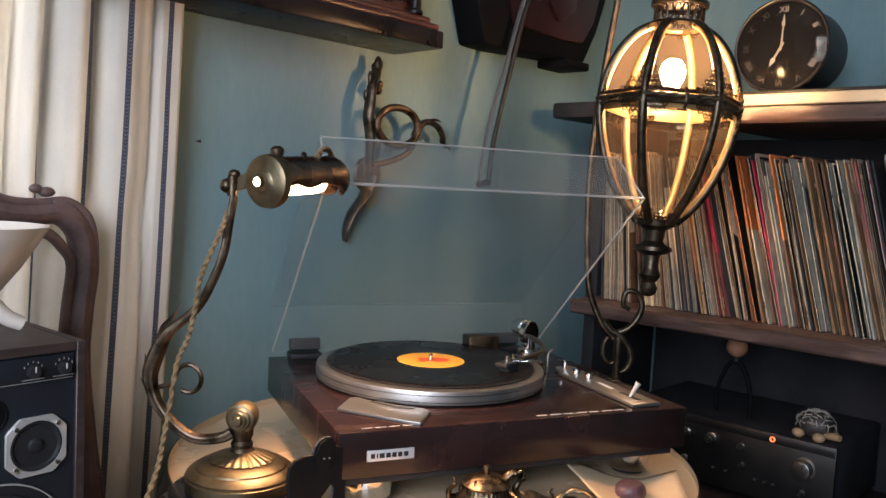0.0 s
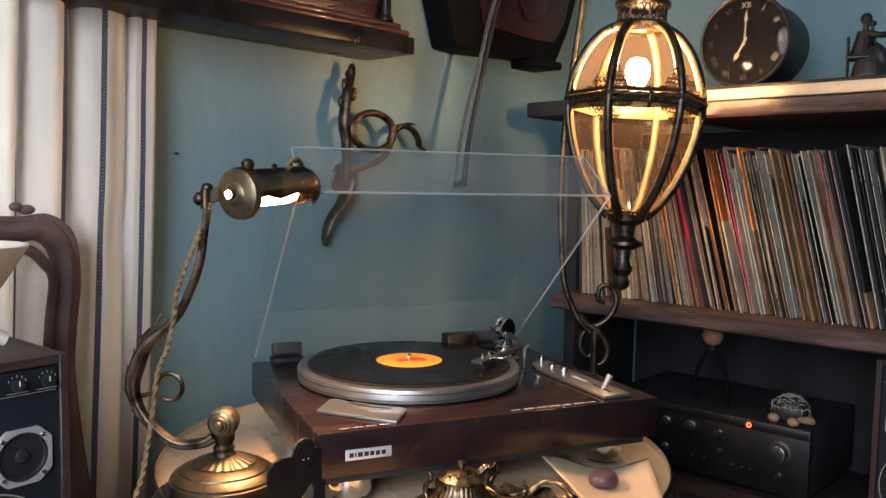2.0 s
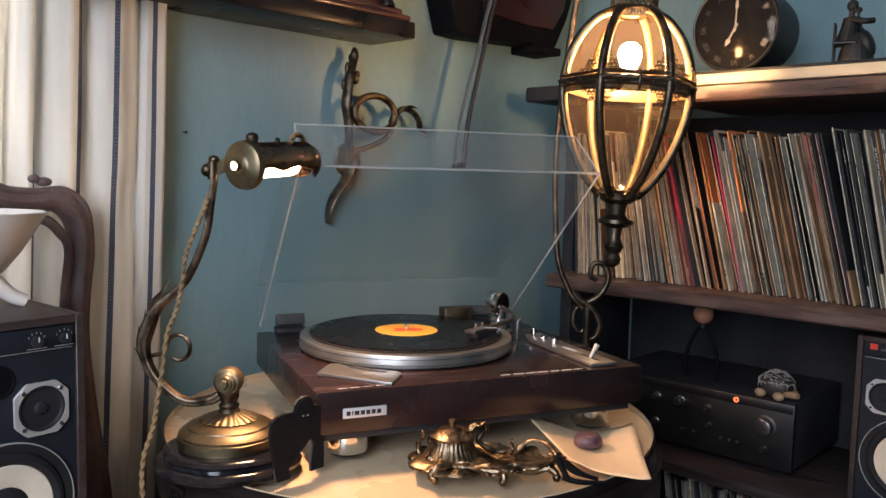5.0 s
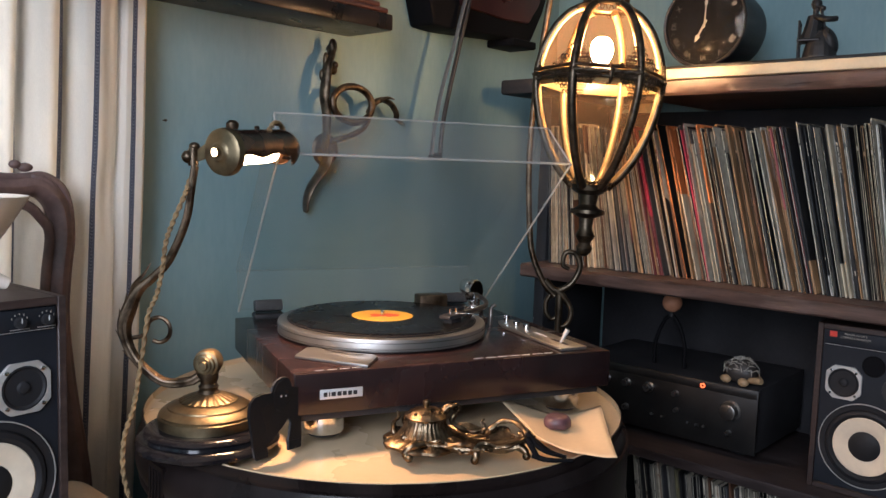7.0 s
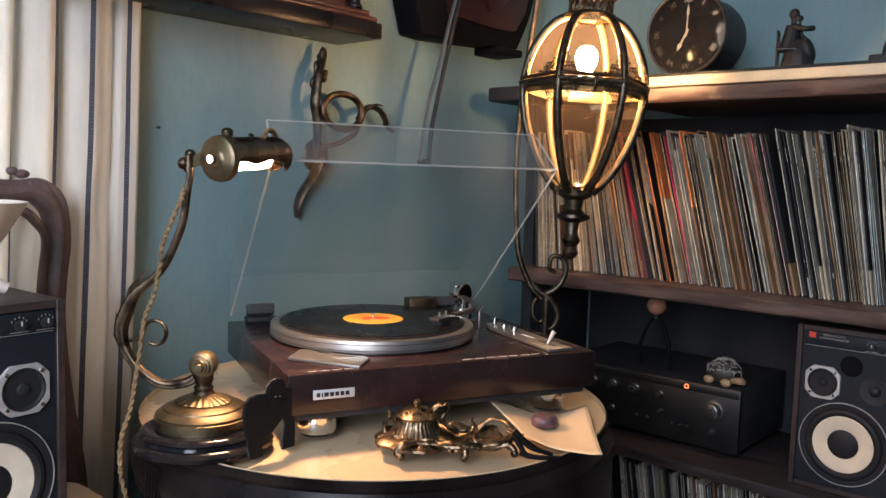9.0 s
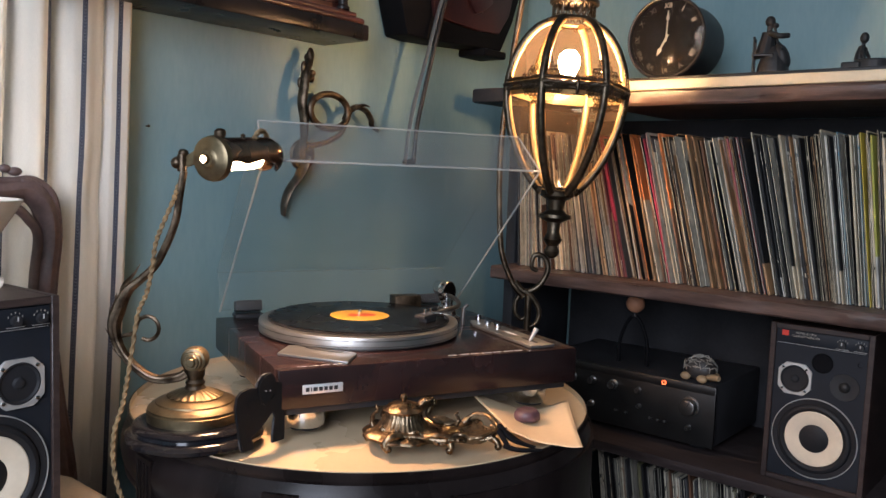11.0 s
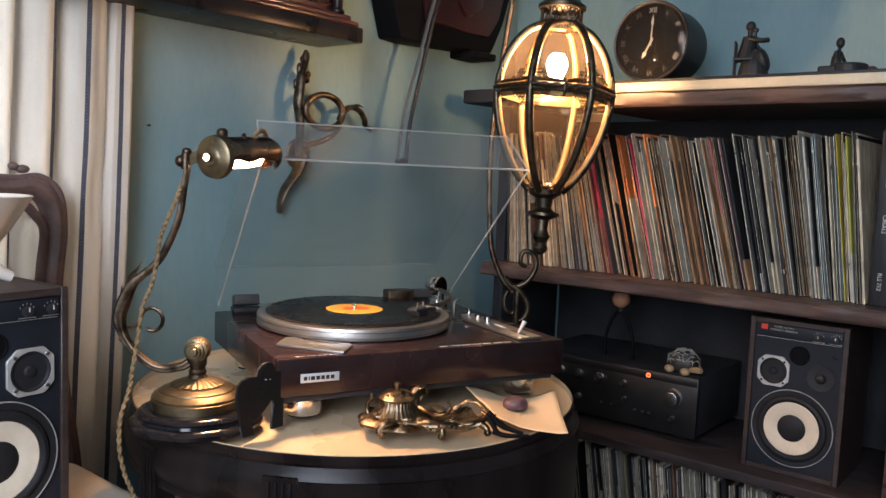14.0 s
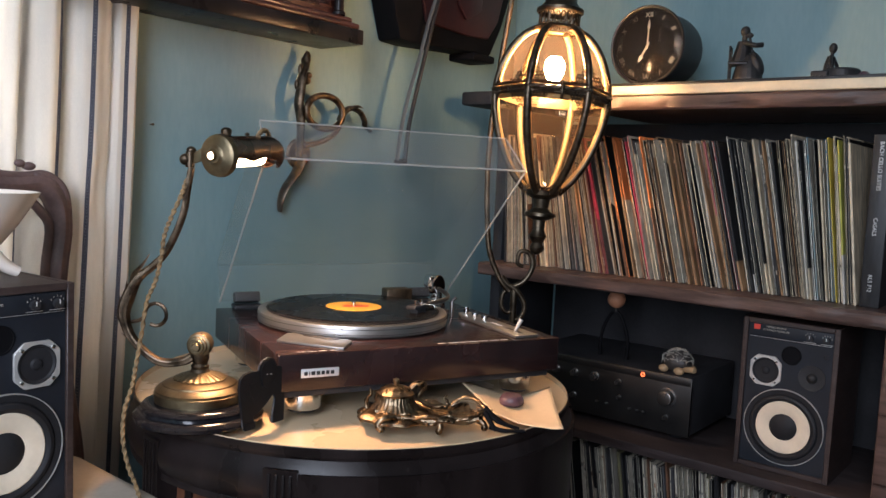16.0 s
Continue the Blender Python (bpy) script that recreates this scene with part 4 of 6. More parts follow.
# tortoise ornament on the amplifier
ts = bmesh.new()
ball(0.024, (0, 0, 0.020), (1.15, 0.95, 0.85), 3, bm=ts)
for v in ts.verts:
    v.co += v.co.normalized() * 0.0022 * math.sin(160 * v.co.x) * math.sin(150 * v.co.y + 60 * v.co.z)
tort = thing("tortoise_ornament", (1.645, 1.016, 0.7595), "small tortoise ornament with a spiky dark shell", "ornament", rz=-100)
part("shell", ts, M_SHELL, tort, "dark ridged shell")
qs = bmesh.new()
rq = random.Random(5)
for k in range(80):
    a, e = rq.uniform(0, 6.28), rq.uniform(0.15, 1.5)
    d = Vector((math.cos(a) * math.cos(e) * 1.15, math.sin(a) * math.cos(e), math.sin(e) * 0.9))
    p0 = Vector((0, 0, 0.020)) + Vector((d.x * 0.0245, d.y * 0.0235, d.z * 0.0235))
    along = Vector((rq.uniform(-1, 1), rq.uniform(-1, 1), rq.uniform(-0.8, 0.8)))
    along = (along - d * (along.dot(d) / d.length_squared)).normalized()
    tube([p0, p0 + along * 0.006 + d * 0.0016, p0 + along * 0.011 + d * 0.0004], lambda t: 0.0009 * (1.2 - t), 5, bm=qs)
tort.scale = (1.22, 1.22, 1.25)
part("shell_ridge", qs, M_DIMWHITE, tort, "pale raised scales")
part("head", tube(smooth_path([(0.020, -0.010, 0.010), (0.034, -0.014, 0.013), (0.046, -0.016, 0.014)], 5), lambda t: 0.0045 + 0.003 * t - 0.003 * t * t * t, 10), M_TAN, tort, "cream head")
for lx, ly in ((0.016, -0.020), (-0.016, -0.020), (0.016, 0.020), (-0.016, 0.020)):
    part("leg", ball(0.0075, (lx, ly, 0.0072), (1.3, 1, 0.95), 2), M_TAN, tort)
# an unclear orange spot behind the amplifier's edge, built as ball and dark stand
st = thing("ball_stand", (1.665, 1.185, 0.7595), "dark arched stand topped by a pale orange ball", "ornament")
part("ball", ball(0.021, (0, 0, 0.140), (1, 1, 0.98), 3), M_ORANGEBALL, st, "pale orange ball")
part("arch", tube(smooth_path([(0, 0.035, 0.002), (0, 0.034, 0.05), (0, 0.018, 0.095), (0, 0, 0.112), (0, -0.018, 0.095), (0, -0.034, 0.05), (0, -0.035, 0.002)]), 0.004, 10), M_DIAL, st)
part("post", tube([(0, 0, 0.110), (0, 0, 0.122)], 0.006, 10), M_FIGURE, st)

# ---- lantern on its stand ----
LX, LY, LZ = 1.340, 1.194, 1.347
RGT, FWD = Vector((0.62, -0.7846, 0)), Vector((0.7846, 0.62, 0))
lan = thing("lantern", (LX, LY, LZ), "egg-shaped lantern of amber glass in a dark iron frame, lit", "lantern", rz=189)
# it hangs a little out of plumb
lan.matrix_world = Matrix.Translation((LX, LY, LZ)) @ Matrix.Rotation(radians(2.7), 4, "Y") @ Matrix.Rotation(radians(1.2), 4, "X") @ Matrix.Rotation(radians(189), 4, "Z")
EGG = [(0.044, 0.126), (0.066, 0.113), (0.087, 0.088), (0.103, 0.055), (0.112, 0.020), (0.114, 0.0), (0.1125, -0.030), (0.105, -0.070), (0.092, -0.110), (0.074, -0.148), (0.053, -0.178), (0.032, -0.200)]


def egg_path(prof, a, off=0.0):
    return smooth_path([((r + off) * math.cos(a), (r + off) * math.sin(a), z) for r, z in prof], 4)


for k in range(6):
    a, b = radians(60 * k), radians(60 * k + 60)
    part("rib", tube(egg_path(EGG[:6], a), 0.0068, 10), M_IRON, lan)
    part("rib", tube(egg_path(EGG[5:], a), 0.0074, 10), M_IRON, lan)
    # gold strips added inside the ribs, their pale colour standing for bulb light
    for prof in (EGG[:6], EGG[5:]):
        part("rib_lining", tube(egg_path(prof, a, -0.0024), 0.0070, 10), M_LINING, lan, "gold inner lining, pale for the bulb's light")
    for prof, nm in ((EGG[:6], "upper_pane"), (EGG[5:], "lower_pane")):
        bm = bmesh.new()
        pa, pb = egg_path(prof, a, -0.002), egg_path(prof, b, -0.002)
        rows = []
        for p, q in zip(pa, pb):
            row = []
            for j in range(9):
                t = j / 8
                m = p.lerp(q, t)
                s = 1 + 0.075 * (1 - (2 * t - 1) ** 2)
                row.append(bm.verts.new((m.x * s, m.y * s, m.z)))
            rows.append(row)
        for r0, r1 in zip(rows, rows[1:]):
            for j in range(8):
                bm.faces.new((r0[j], r0[j + 1], r1[j + 1], r1[j]))
        part(nm, bm, M_PANE if nm == "upper_pane" else M_PANE_LOW, lan, "curved amber glass pane")
    # waist band, straight between ribs
    for z, r, rr, lb in ((0.007, 0.1175, 0.0034, 0), (-0.002, 0.1190, 0.0042, 3), (-0.010, 0.1165, 0.0034, 0)):
        pa, pb = Vector((r * math.cos(a), r * math.sin(a), z)), Vector((r * math.cos(b), r * math.sin(b), z))
        part("band", tube([pa.lerp(pb, j / 24) for j in range(25)], rr, 10, lobes=lb, lobe=0.18, twist=0.5), M_IRON, lan)
    # gilded inner face of the waist
    q = [Vector((0.107 * math.cos(c), 0.107 * math.sin(c), 0)) for c in (a, b)]
    d = (q[1] - q[0]).normalized()
    mid = (q[0] + q[1]) / 2
    strip = box(-0.050, 0.050, -0.001, 0.001, -0.020, 0.002, 0.0004)
    part("waist_lining", moved(strip, Matrix(((d.x, -d.y, 0, mid.x), (d.y, d.x, 0, mid.y), (0, 0, 1, 0), (0, 0, 0, 1)))), M_LINING, lan, "gilded inner band")
    # pierced leaf corners on the panes: at the waist, under the gallery and at the foot
    for nm, prof, end, w, rows_n in (("upper", EGG[:6], 1, 0.30, 5), ("upper", EGG[:6], 0, 0.22, 2), ("lower", EGG[5:], 0, 0.34, 6), ("lower", EGG[5:], 1, 0.5, 3)):
        pts = smooth_path([(r, 0, z) for r, z in prof], 12)
        if end:
            pts = pts[::-1]
        sides, run, level = {1: bmesh.new(), -1: bmesh.new()}, 0.0, 0
        for p, q in zip(pts, pts[1:]):
            run += (q - p).length
            if run < 0.0075 * (level + 1):
                continue
            level += 1
            if level > rows_n:
                break
            r, z = q.x * 0.985, q.z
            for i in range(max(1, rows_n - level + 1)):
                for sign in (1, -1):
                    step = 0.0072 / r
                    ang = (a if sign > 0 else b) + sign * (0.05 + step * (i + 0.5 * (level % 2)))
                    if not a < ang < b:
                        continue
                    rr = r * (1 + 0.07 * (1 - (2 * (ang - a) / (b - a) - 1) ** 2)) * 0.985
                    c, tan = Vector((rr * math.cos(ang), rr * math.sin(ang), z)), Vector((-math.sin(ang), math.cos(ang), 0))
                    tube([c + tan * 0.0036 * math.cos(t * 1.0472 + level) + Vector((0, 0, 0.0036 * math.sin(t * 1.0472 + level))) for t in range(7)], 0.0010, 4, bm=sides[sign])
                    tube([c - tan * 0.0036, c + tan * 0.0036 + Vector((0, 0, 0.002))], 0.0008, 4, bm=sides[sign])
        for bm in sides.values():
            part("leaf_corner", bm, M_IRON, lan, "pierced leaf corner piece")
top = part("gallery", lathe([(0.046, 0.122), (0.050, 0.126), (0.046, 0.131), (0.040, 0.132)], 36), M_IRON, lan)
for k in range(22):
    a = 2 * math.pi * k / 22
    c = Vector((0.040 * math.cos(a), 0.040 * math.sin(a), 0.145))
    tan = Vector((-math.sin(a), math.cos(a), 0))
    part("loop", tube([c + tan * 0.0048 * math.cos(t * 0.628) + Vector((0, 0, 0.012 * math.sin(t * 0.628))) for t in range(11)], 0.0014, 5), M_IRON, top)
part("cap", lathe([(0.043, 0.157), (0.047, 0.160), (0.047, 0.166), (0.040, 0.170), (0.032, 0.180), (0.030, 0.215), (0.034, 0.220), (0.020, 0.245), (0.008, 0.262), (0, 0.264)], 36), M_IRON, lan)
part("finial", lathe([(0.034, -0.196), (0.032, -0.206), (0.018, -0.214), (0.0155, -0.232), (0.021, -0.238), (0.0315, -0.242), (0.0325, -0.248), (0.024, -0.252), (0.013, -0.257), (0.0115, -0.275), (0.014, -0.282), (0.0185, -0.290), (0.014, -0.298), (0.010, -0.303), (0.015, -0.312), (0.0135, -0.320), (0.007, -0.326), (0, -0.328)], 32), M_IRON, lan, "turned iron finial")
part("bulb", lathe([(0, 0.074), (0.011, 0.072), (0.018, 0.064), (0.021, 0.052), (0.019, 0.040), (0.013, 0.028), (0.011, 0.020)], 24), M_BULB, lan, "glowing lamp bulb")
part("bulb_holder", lathe([(0.013, -0.010), (0.014, 0.0), (0.012, 0.020), (0, 0.0202)], 20), M_CREAM, lan)
ca = radians(33)
clasp = part("clasp", tube(smooth_path([(0.104 * math.cos(ca), 0.104 * math.sin(ca), 0.010), (0.113 * math.cos(ca), 0.113 * math.sin(ca), 0.002), (0.114 * math.cos(ca), 0.114 * math.sin(ca), -0.012), (0.108 * math.cos(ca), 0.108 * math.sin(ca), -0.022)], 5), 0.003, 8), M_IRON, lan)

stand = thing("lantern_stand", (LX, LY, FLOOR), "dark wrought-iron scrolled stand that carries the lantern", "stand")


def in_plane(pairs, deep=0.055):
    return smooth_path([tuple(RGT * a + FWD * deep + Vector((0, 0, z - FLOOR + 0.010))) for a, z in pairs], 7)


part("upright", tube(in_plane([(-0.05, 0.22), (-0.05, 0.55), (-0.05, 0.80), (-0.05, 0.93)]), 0.0075, 12), M_IRON, stand)
part("arm", tube(smooth_path([tuple(RGT * a + FWD * d + Vector((0, 0, z - FLOOR))) for a, z, d in ((-0.060, 0.933, .055), (-0.079, 0.954, .055), (-0.102, 1.002, .055), (-0.112, 1.050, .055), (-0.119, 1.171, .06), (-0.116, 1.28, .07), (-0.104, 1.40, .085), (-0.090, 1.513, .085), (-0.075, 1.62, .06), (-0.04, 1.675, .02), (0, 1.66, 0.0), (0.0, 1.610, 0.0))], 6), 0.0058, 12), M_BRONZE, stand, "curved bronze-brown rod")
part("scroll", tube(in_plane([(-0.079, 0.954), (-0.058, 0.934), (-0.029, 0.948), (-0.013, 0.981), (-0.023, 1.007), (-0.042, 1.008), (-0.046, 0.985), (-0.034, 0.977)], 0.055), lambda t: 0.0066 - 0.0026 * t, 12), M_IRON, stand)
part("scroll", tube(in_plane([(-0.060, 0.936), (-0.074, 0.915), (-0.075, 0.891), (-0.063, 0.877), (-0.052, 0.886), (-0.056, 0.900)], 0.057), lambda t: 0.0055 - 0.002 * t, 12), M_IRON, stand)
part("scroll", tube(in_plane([(-0.058, 0.936), (-0.041, 0.921), (-0.027, 0.896), (-0.031, 0.873), (-0.044, 0.864), (-0.052, 0.876)], 0.053), lambda t: 0.0062 - 0.002 * t, 12), M_IRON, stand)
part("foot", lathe([(0.085, 0), (0.085, 0.008), (0.05, 0.02), (0.012, 0.03), (0, 0.03)], 36, Matrix.Translation(RGT * -0.05 + FWD * 0.055)), M_IRON, stand)


# ---- curtain and window ----
win = tagged(thing("window_1", (0, 0, 0), "tall white-framed window behind the curtain", "window"), kind="structure")
for nm, b in (("frame", (-0.9, -0.85, 0.90, 2.25)), ("frame", (0.55, 0.60, 0.90, 2.25)), ("mullion", (-0.21, -0.17, 0.90, 2.25)), ("sill", (-0.9, 0.60, 0.85, 0.90)), ("head", (-0.9, 0.60, 2.25, 2.3))):
    part(nm, box(b[0], b[1], WY + 0.04, WY + 0.09, b[2], b[3], 0.004), M_CEIL, win)
STRIPES = [0.680, 0.612, 0.562, 0.505] + [0.505 - 0.095 * k for k in range(1, 11)]
FOLD = [(0, -0.030), (0.08, 0.002), (0.24, 0.024), (0.48, 0.028), (0.80, 0.006), (0.94, -0.022), (1, -0.030)]
CREASES = [0.664, 0.580, 0.510, 0.471] + [0.471 - 0.062 * k for k in range(1, 18)]


def fold_depth(u):
    if u >= CREASES[0]:
        return 0.004 - 0.10 * (u - CREASES[0])
    for hi, lo in zip(CREASES, CREASES[1:]):
        if lo <= u < hi:
            t = (u - lo) / (hi - lo)
            for (a, p), (b, q) in zip(FOLD, FOLD[1:]):
                if a <= t <= b:
                    w = (t - a) / (b - a)
                    w = w * w * (3 - 2 * w)
                    return p + (q - p) * w
    return 0.0


def curtain():
    us = set()
    for k in range(241):
        us.add(round(-0.52 + k * (0.700 + 0.52) / 240, 5))
    for s in STRIPES:
        us = {u for u in us if abs(u - s) > 0.0052} | {round(s - 0.0042, 5), round(s, 5), round(s + 0.0042, 5)}
    us = sorted(us)
    zs = [FLOOR + 0.02 + k * 0.04 for k in range(58)]
    bm = bmesh.new()
    uvl = bm.loops.layers.uv.new("UVMap")
    grid = []
    for z in zs:
        row = []
        for u in us:
            soft = 0.85 + 0.15 * math.sin(1.7 * z + 21 * u)
            fold = fold_depth(u + 0.004 * math.sin(3 * z + 5 * u)) * soft * (1.0 if u < 0.580 else 0.60)
            fold += 0.003 * math.sin(5 * z + 14 * u) + 0.004 * noise.noise((u * 9, z * 3, 0.3)) + 0.0015 * noise.noise((u * 40, z * 9, 4.3))
            dent = -0.010 * math.exp(-((u - 0.640) / 0.022) ** 2 - ((z - 1.12) / 0.05) ** 2)
            row.append(bm.verts.new((u - (1.43 - z) * 0.031 - 0.003 * math.sin(4 * z + 8 * u), 1.648 - fold - dent, z)))
        grid.append(row)
    for zi in range(len(zs) - 1):
        for ui in range(len(us) - 1):
            f = bm.faces.new((grid[zi][ui], grid[zi][ui + 1], grid[zi + 1][ui + 1], grid[zi + 1][ui]))
            mid = (us[ui] + us[ui + 1]) / 2
            near = min(STRIPES, key=lambda s: abs(s - mid))
            f.material_index = 1 if abs(near - mid) < 0.0042 else 0
            for lp, (a, b) in zip(f.loops, ((ui, zi), (ui + 1, zi), (ui + 1, zi + 1), (ui, zi + 1))):
                lp[uvl].uv = ((us[a] - near) / 0.0042 * 0.5 + 0.5, zs[b] * 190)
    me = bpy.data.meshes.new("curtain")
    for f in bm.faces:
        f.smooth = True
    bm.to_mesh(me)
    bm.free()
    me.materials.append(M_LINEN), me.materials.append(M_STRIPE)
    ob = tagged(new("curtain", me), "cream linen curtain with navy herringbone stripes, drawn at the window", "curtain")
    ob.modifiers.new("cloth", "SOLIDIFY").thickness = 0.0012
    return ob


curtain()
tagged(part("curtain_rail", tube([(-0.95, 1.645, 2.50), (0.72, 1.645, 2.50)], 0.012, 14), M_BRASS), "brass curtain rail above the window", "rail")

# ---- chair that carries the speaker ----
chair = thing("carved_chair", (0.30, 1.40, FLOOR), "carved walnut chair with an open back and cream seat", "chair")


def back_rail(pts, r, flat=1.0, **kw):
    return tube(smooth_path([(x - 0.30, y - 1.40, z - FLOOR) for x, y, z in pts], 6), r, 12, flat=flat, **kw)


half = [(0.556, 1.585, 0.60), (0.553, 1.59, 0.70), (0.540, 1.60, 0.82), (0.530, 1.60, 0.93), (0.533, 1.60, 1.00), (0.539, 1.60, 1.06), (0.532, 1.60, 1.105), (0.505, 1.60, 1.130), (0.470, 1.60, 1.128), (0.430, 1.60, 1.132), (0.385, 1.60, 1.155), (0.335, 1.60, 1.172), (0.30, 1.60, 1.176)]
full = half + [(0.60 - x, y, z) for x, y, z in half[-2::-1]]
part("back_frame", back_rail(full, 0.0235, 0.72), M_CARVED, chair, "moulded walnut back frame")
part("outer_bead", back_rail([(0.30 + (x - 0.30) * 1.045, y - 0.012, z + 0.014 * (z > 1.09)) for x, y, z in full], 0.0058), M_CARVED, chair)
inner = [(x - 0.018, 1.592, z) for x, _, z in half[2:6]] + [(0.508, 1.592, 1.085), (0.488, 1.592, 1.103), (0.455, 1.592, 1.106), (0.42, 1.592, 1.108), (0.36, 1.592, 1.135), (0.30, 1.592, 1.145)]
part("inner_bead", back_rail(inner + [(0.60 - x, y, z) for x, y, z in inner[-2::-1]], 0.0075), M_CARVED, chair)
for sx in (1, -1):
    c = bmesh.new()
    ball(0.0085, (sx * 0.186, 0.186, 1.156 - FLOOR), (1.3, 0.8, 0.8), 2, bm=c)
    ball(0.007, (sx * 0.172, 0.184, 1.160 - FLOOR), (1.2, 0.8, 0.9), 2, bm=c)
    part("ear", c, M_CARVED, chair)
    c = bmesh.new()
    for k in range(9):
        t = k / 8
        ball(0.0065 - 0.002 * t, (sx * (0.200 + 0.036 * math.sin(t * 1.5)), 0.183, 1.142 - FLOOR - 0.055 * t * t), (1.25, 0.5, 0.8), 2, bm=c, rot=Matrix.Rotation(sx * (0.5 + t), 4, "Y"))
    part("carving", c, M_CARVED, chair, "carved leaf spray")
part("seat", box(-0.266, 0.266, -0.30, 0.185, 0.400, 0.5028, 0.044, 6), M_SEAT, chair, "cream upholstered seat")
part("seat_rail", box(-0.268, 0.268, -0.296, 0.19, 0.345, 0.403, 0.008), M_CARVED, chair)
gm = bmesh.new()
for k in range(70):
    ball(0.0040, (0.2665, -0.28 + k * 0.0067, 0.440), (0.7, 0.8, 1.2), 1, bm=gm)
part("braid", gm, M_BRONZE, chair, "dark looped braid edging")
for lx, ly in ((0.245, -0.275), (-0.245, -0.275), (0.25, 0.175), (-0.25, 0.175)):
    part("leg", tube(smooth_path([(lx, ly, 0.350), (lx * 1.05, ly * 1.04, 0.22), (lx * 0.98, ly, 0.10), (lx * 1.05, ly * 1.06, 0.0)], 5), lambda t: 0.026 - 0.012 * t, 12), M_CARVED, chair)

# ---- footed bowl on the speaker ----
bw = thing("footed_bowl", (0.356, 1.458, 1.0085), "white ceramic bowl on three splayed feet", "bowl", rz=-8)
part("basin", lathe([(0, 0.036), (0.020, 0.037), (0.040, 0.050), (0.062, 0.078), (0.081, 0.108), (0.0925, 0.127), (0.094, 0.130), (0.0915, 0.1305), (0.078, 0.112), (0.058, 0.084), (0.036, 0.058), (0, 0.050)], 64), M_CERAMIC, bw)
for k in range(3):
    a = radians(120 * k)
    part("foot", tube(smooth_path([(0.010 * math.cos(a), 0.010 * math.sin(a), 0.046), (0.026 * math.cos(a), 0.026 * math.sin(a), 0.036), (0.046 * math.cos(a), 0.046 * math.sin(a), 0.016), (0.064 * math.cos(a), 0.064 * math.sin(a), 0.006)], 5), lambda t: 0.020 - 0.010 * t + 0.003 * t * t, 14, flat=0.72), M_CERAMIC, bw)

bw.scale = (0.88, 0.88, 0.88)

# ---- brass table lamp ----
BXY = Vector((0.597, 1.293, 0))
lamp = thing("table_lamp", (BXY.x, BXY.y, TZ), "old brass swan-neck lamp on a black marble base, lit", "lamp")
base = part("marble_base", lathe([(0, 0), (0.085, 0), (0.0895, 0.003), (0.0905, 0.008), (0.086, 0.013), (0.080, 0.0145), (0.0785, 0.018), (0.080, 0.021), (0.076, 0.0255), (0.068, 0.0275), (0, 0.0275)], 96, flute=0.012, count=8), M_MARBLE, lamp, "stepped black marble base")
part("brass_foot", lathe([(0.062, 0.0277), (0.0628, 0.040), (0.0605, 0.0415), (0.0612, 0.044), (0.0565, 0.0485), (0.0515, 0.0505), (0.0505, 0.0525), (0.044, 0.0555), (0.036, 0.0575), (0, 0.0578)], 96), M_BRASS, lamp, "spun brass dome")
part("leaf_disc", lathe([(0.0, 0.0579), (0.0355, 0.0579), (0.0362, 0.0590), (0.034, 0.0605), (0.022, 0.0650), (0.014, 0.068), (0, 0.069)], 140, flute=0.035, count=24), M_BRASS, lamp, "fluted brass rosette")
part("neck", lathe([(0.015, 0.067), (0.0115, 0.072), (0.0130, 0.076), (0.0100, 0.080), (0.0125, 0.086), (0.0125, 0.096), (0, 0.097)], 28), M_BRONZE, lamp)
kb = lathe([(0, 0.0215), (0.005, 0.021), (0.0065, 0.018), (0.009, 0.018), (0.0105, 0.015), (0.0125, 0.0145), (0.014, 0.011), (0.0160, 0.010), (0.0172, 0.005), (0.0180, 0.004), (0.018, 0), (0.0172, -0.006), (0.015, -0.011), (0.010, -0.014), (0, -0.015)], 36)
for v in kb.verts:
    rr = math.hypot(v.co.x, v.co.y)
    if rr > 1e-4:
        k = 1 + 0.05 * math.sin(v.co.z * 1500)
        v.co.x, v.co.y = v.co.x * k, v.co.y * k
part("knuckle", moved(kb, Matrix.Translation((0, 0, 0.107)) @ look((0, 0, 0), (0.75, 0.55, 0.05))), M_BRASS, lamp, "ribbed shell knuckle")
ARM = [(0.586, 1.297, 0.897), (0.578, 1.304, 0.891), (0.563, 1.323, 0.887), (0.551, 1.338, 0.892), (0.537, 1.356, 0.910), (0.528, 1.368, 0.931), (0.524, 1.373, 0.957), (0.528, 1.368, 0.981), (0.535, 1.358, 1.006), (0.547, 1.343, 1.023), (0.559, 1.328, 1.043), (0.569, 1.315, 1.076), (0.575, 1.307, 1.105), (0.578, 1.304, 1.135), (0.581, 1.300, 1.166)]
B0 = Vector((BXY.x, BXY.y, TZ))
rel = lambda p: tuple(Vector(p) - B0)
part("arm", tube(smooth_path([rel(p) for p in ARM], 6), lambda t: 0.0062 - 0.0018 * t + (0.0035 * math.exp(-((t - 0.48) / 0.10) ** 2)), 16, lobes=5, lobe=0.12), M_BRONZE, lamp, "leaf-cast bronze swan neck")
lf = bmesh.new()
tube(smooth_path([rel((0.530, 1.365, 0.985)), rel((0.532, 1.363, 1.010)), rel((0.540, 1.352, 1.027)), rel((0.546, 1.345, 1.042))], 5), lambda t: 0.0065 * (1 - t) + 0.0006, 8, flat=0.5, bm=lf)
tube(smooth_path([rel((0.525, 1.372, 0.955)), rel((0.5235, 1.3745, 0.975)), rel((0.529, 1.368, 0.995))], 5), lambda t: 0.006 * (1 - t) + 0.0006, 8, flat=0.5, bm=lf)
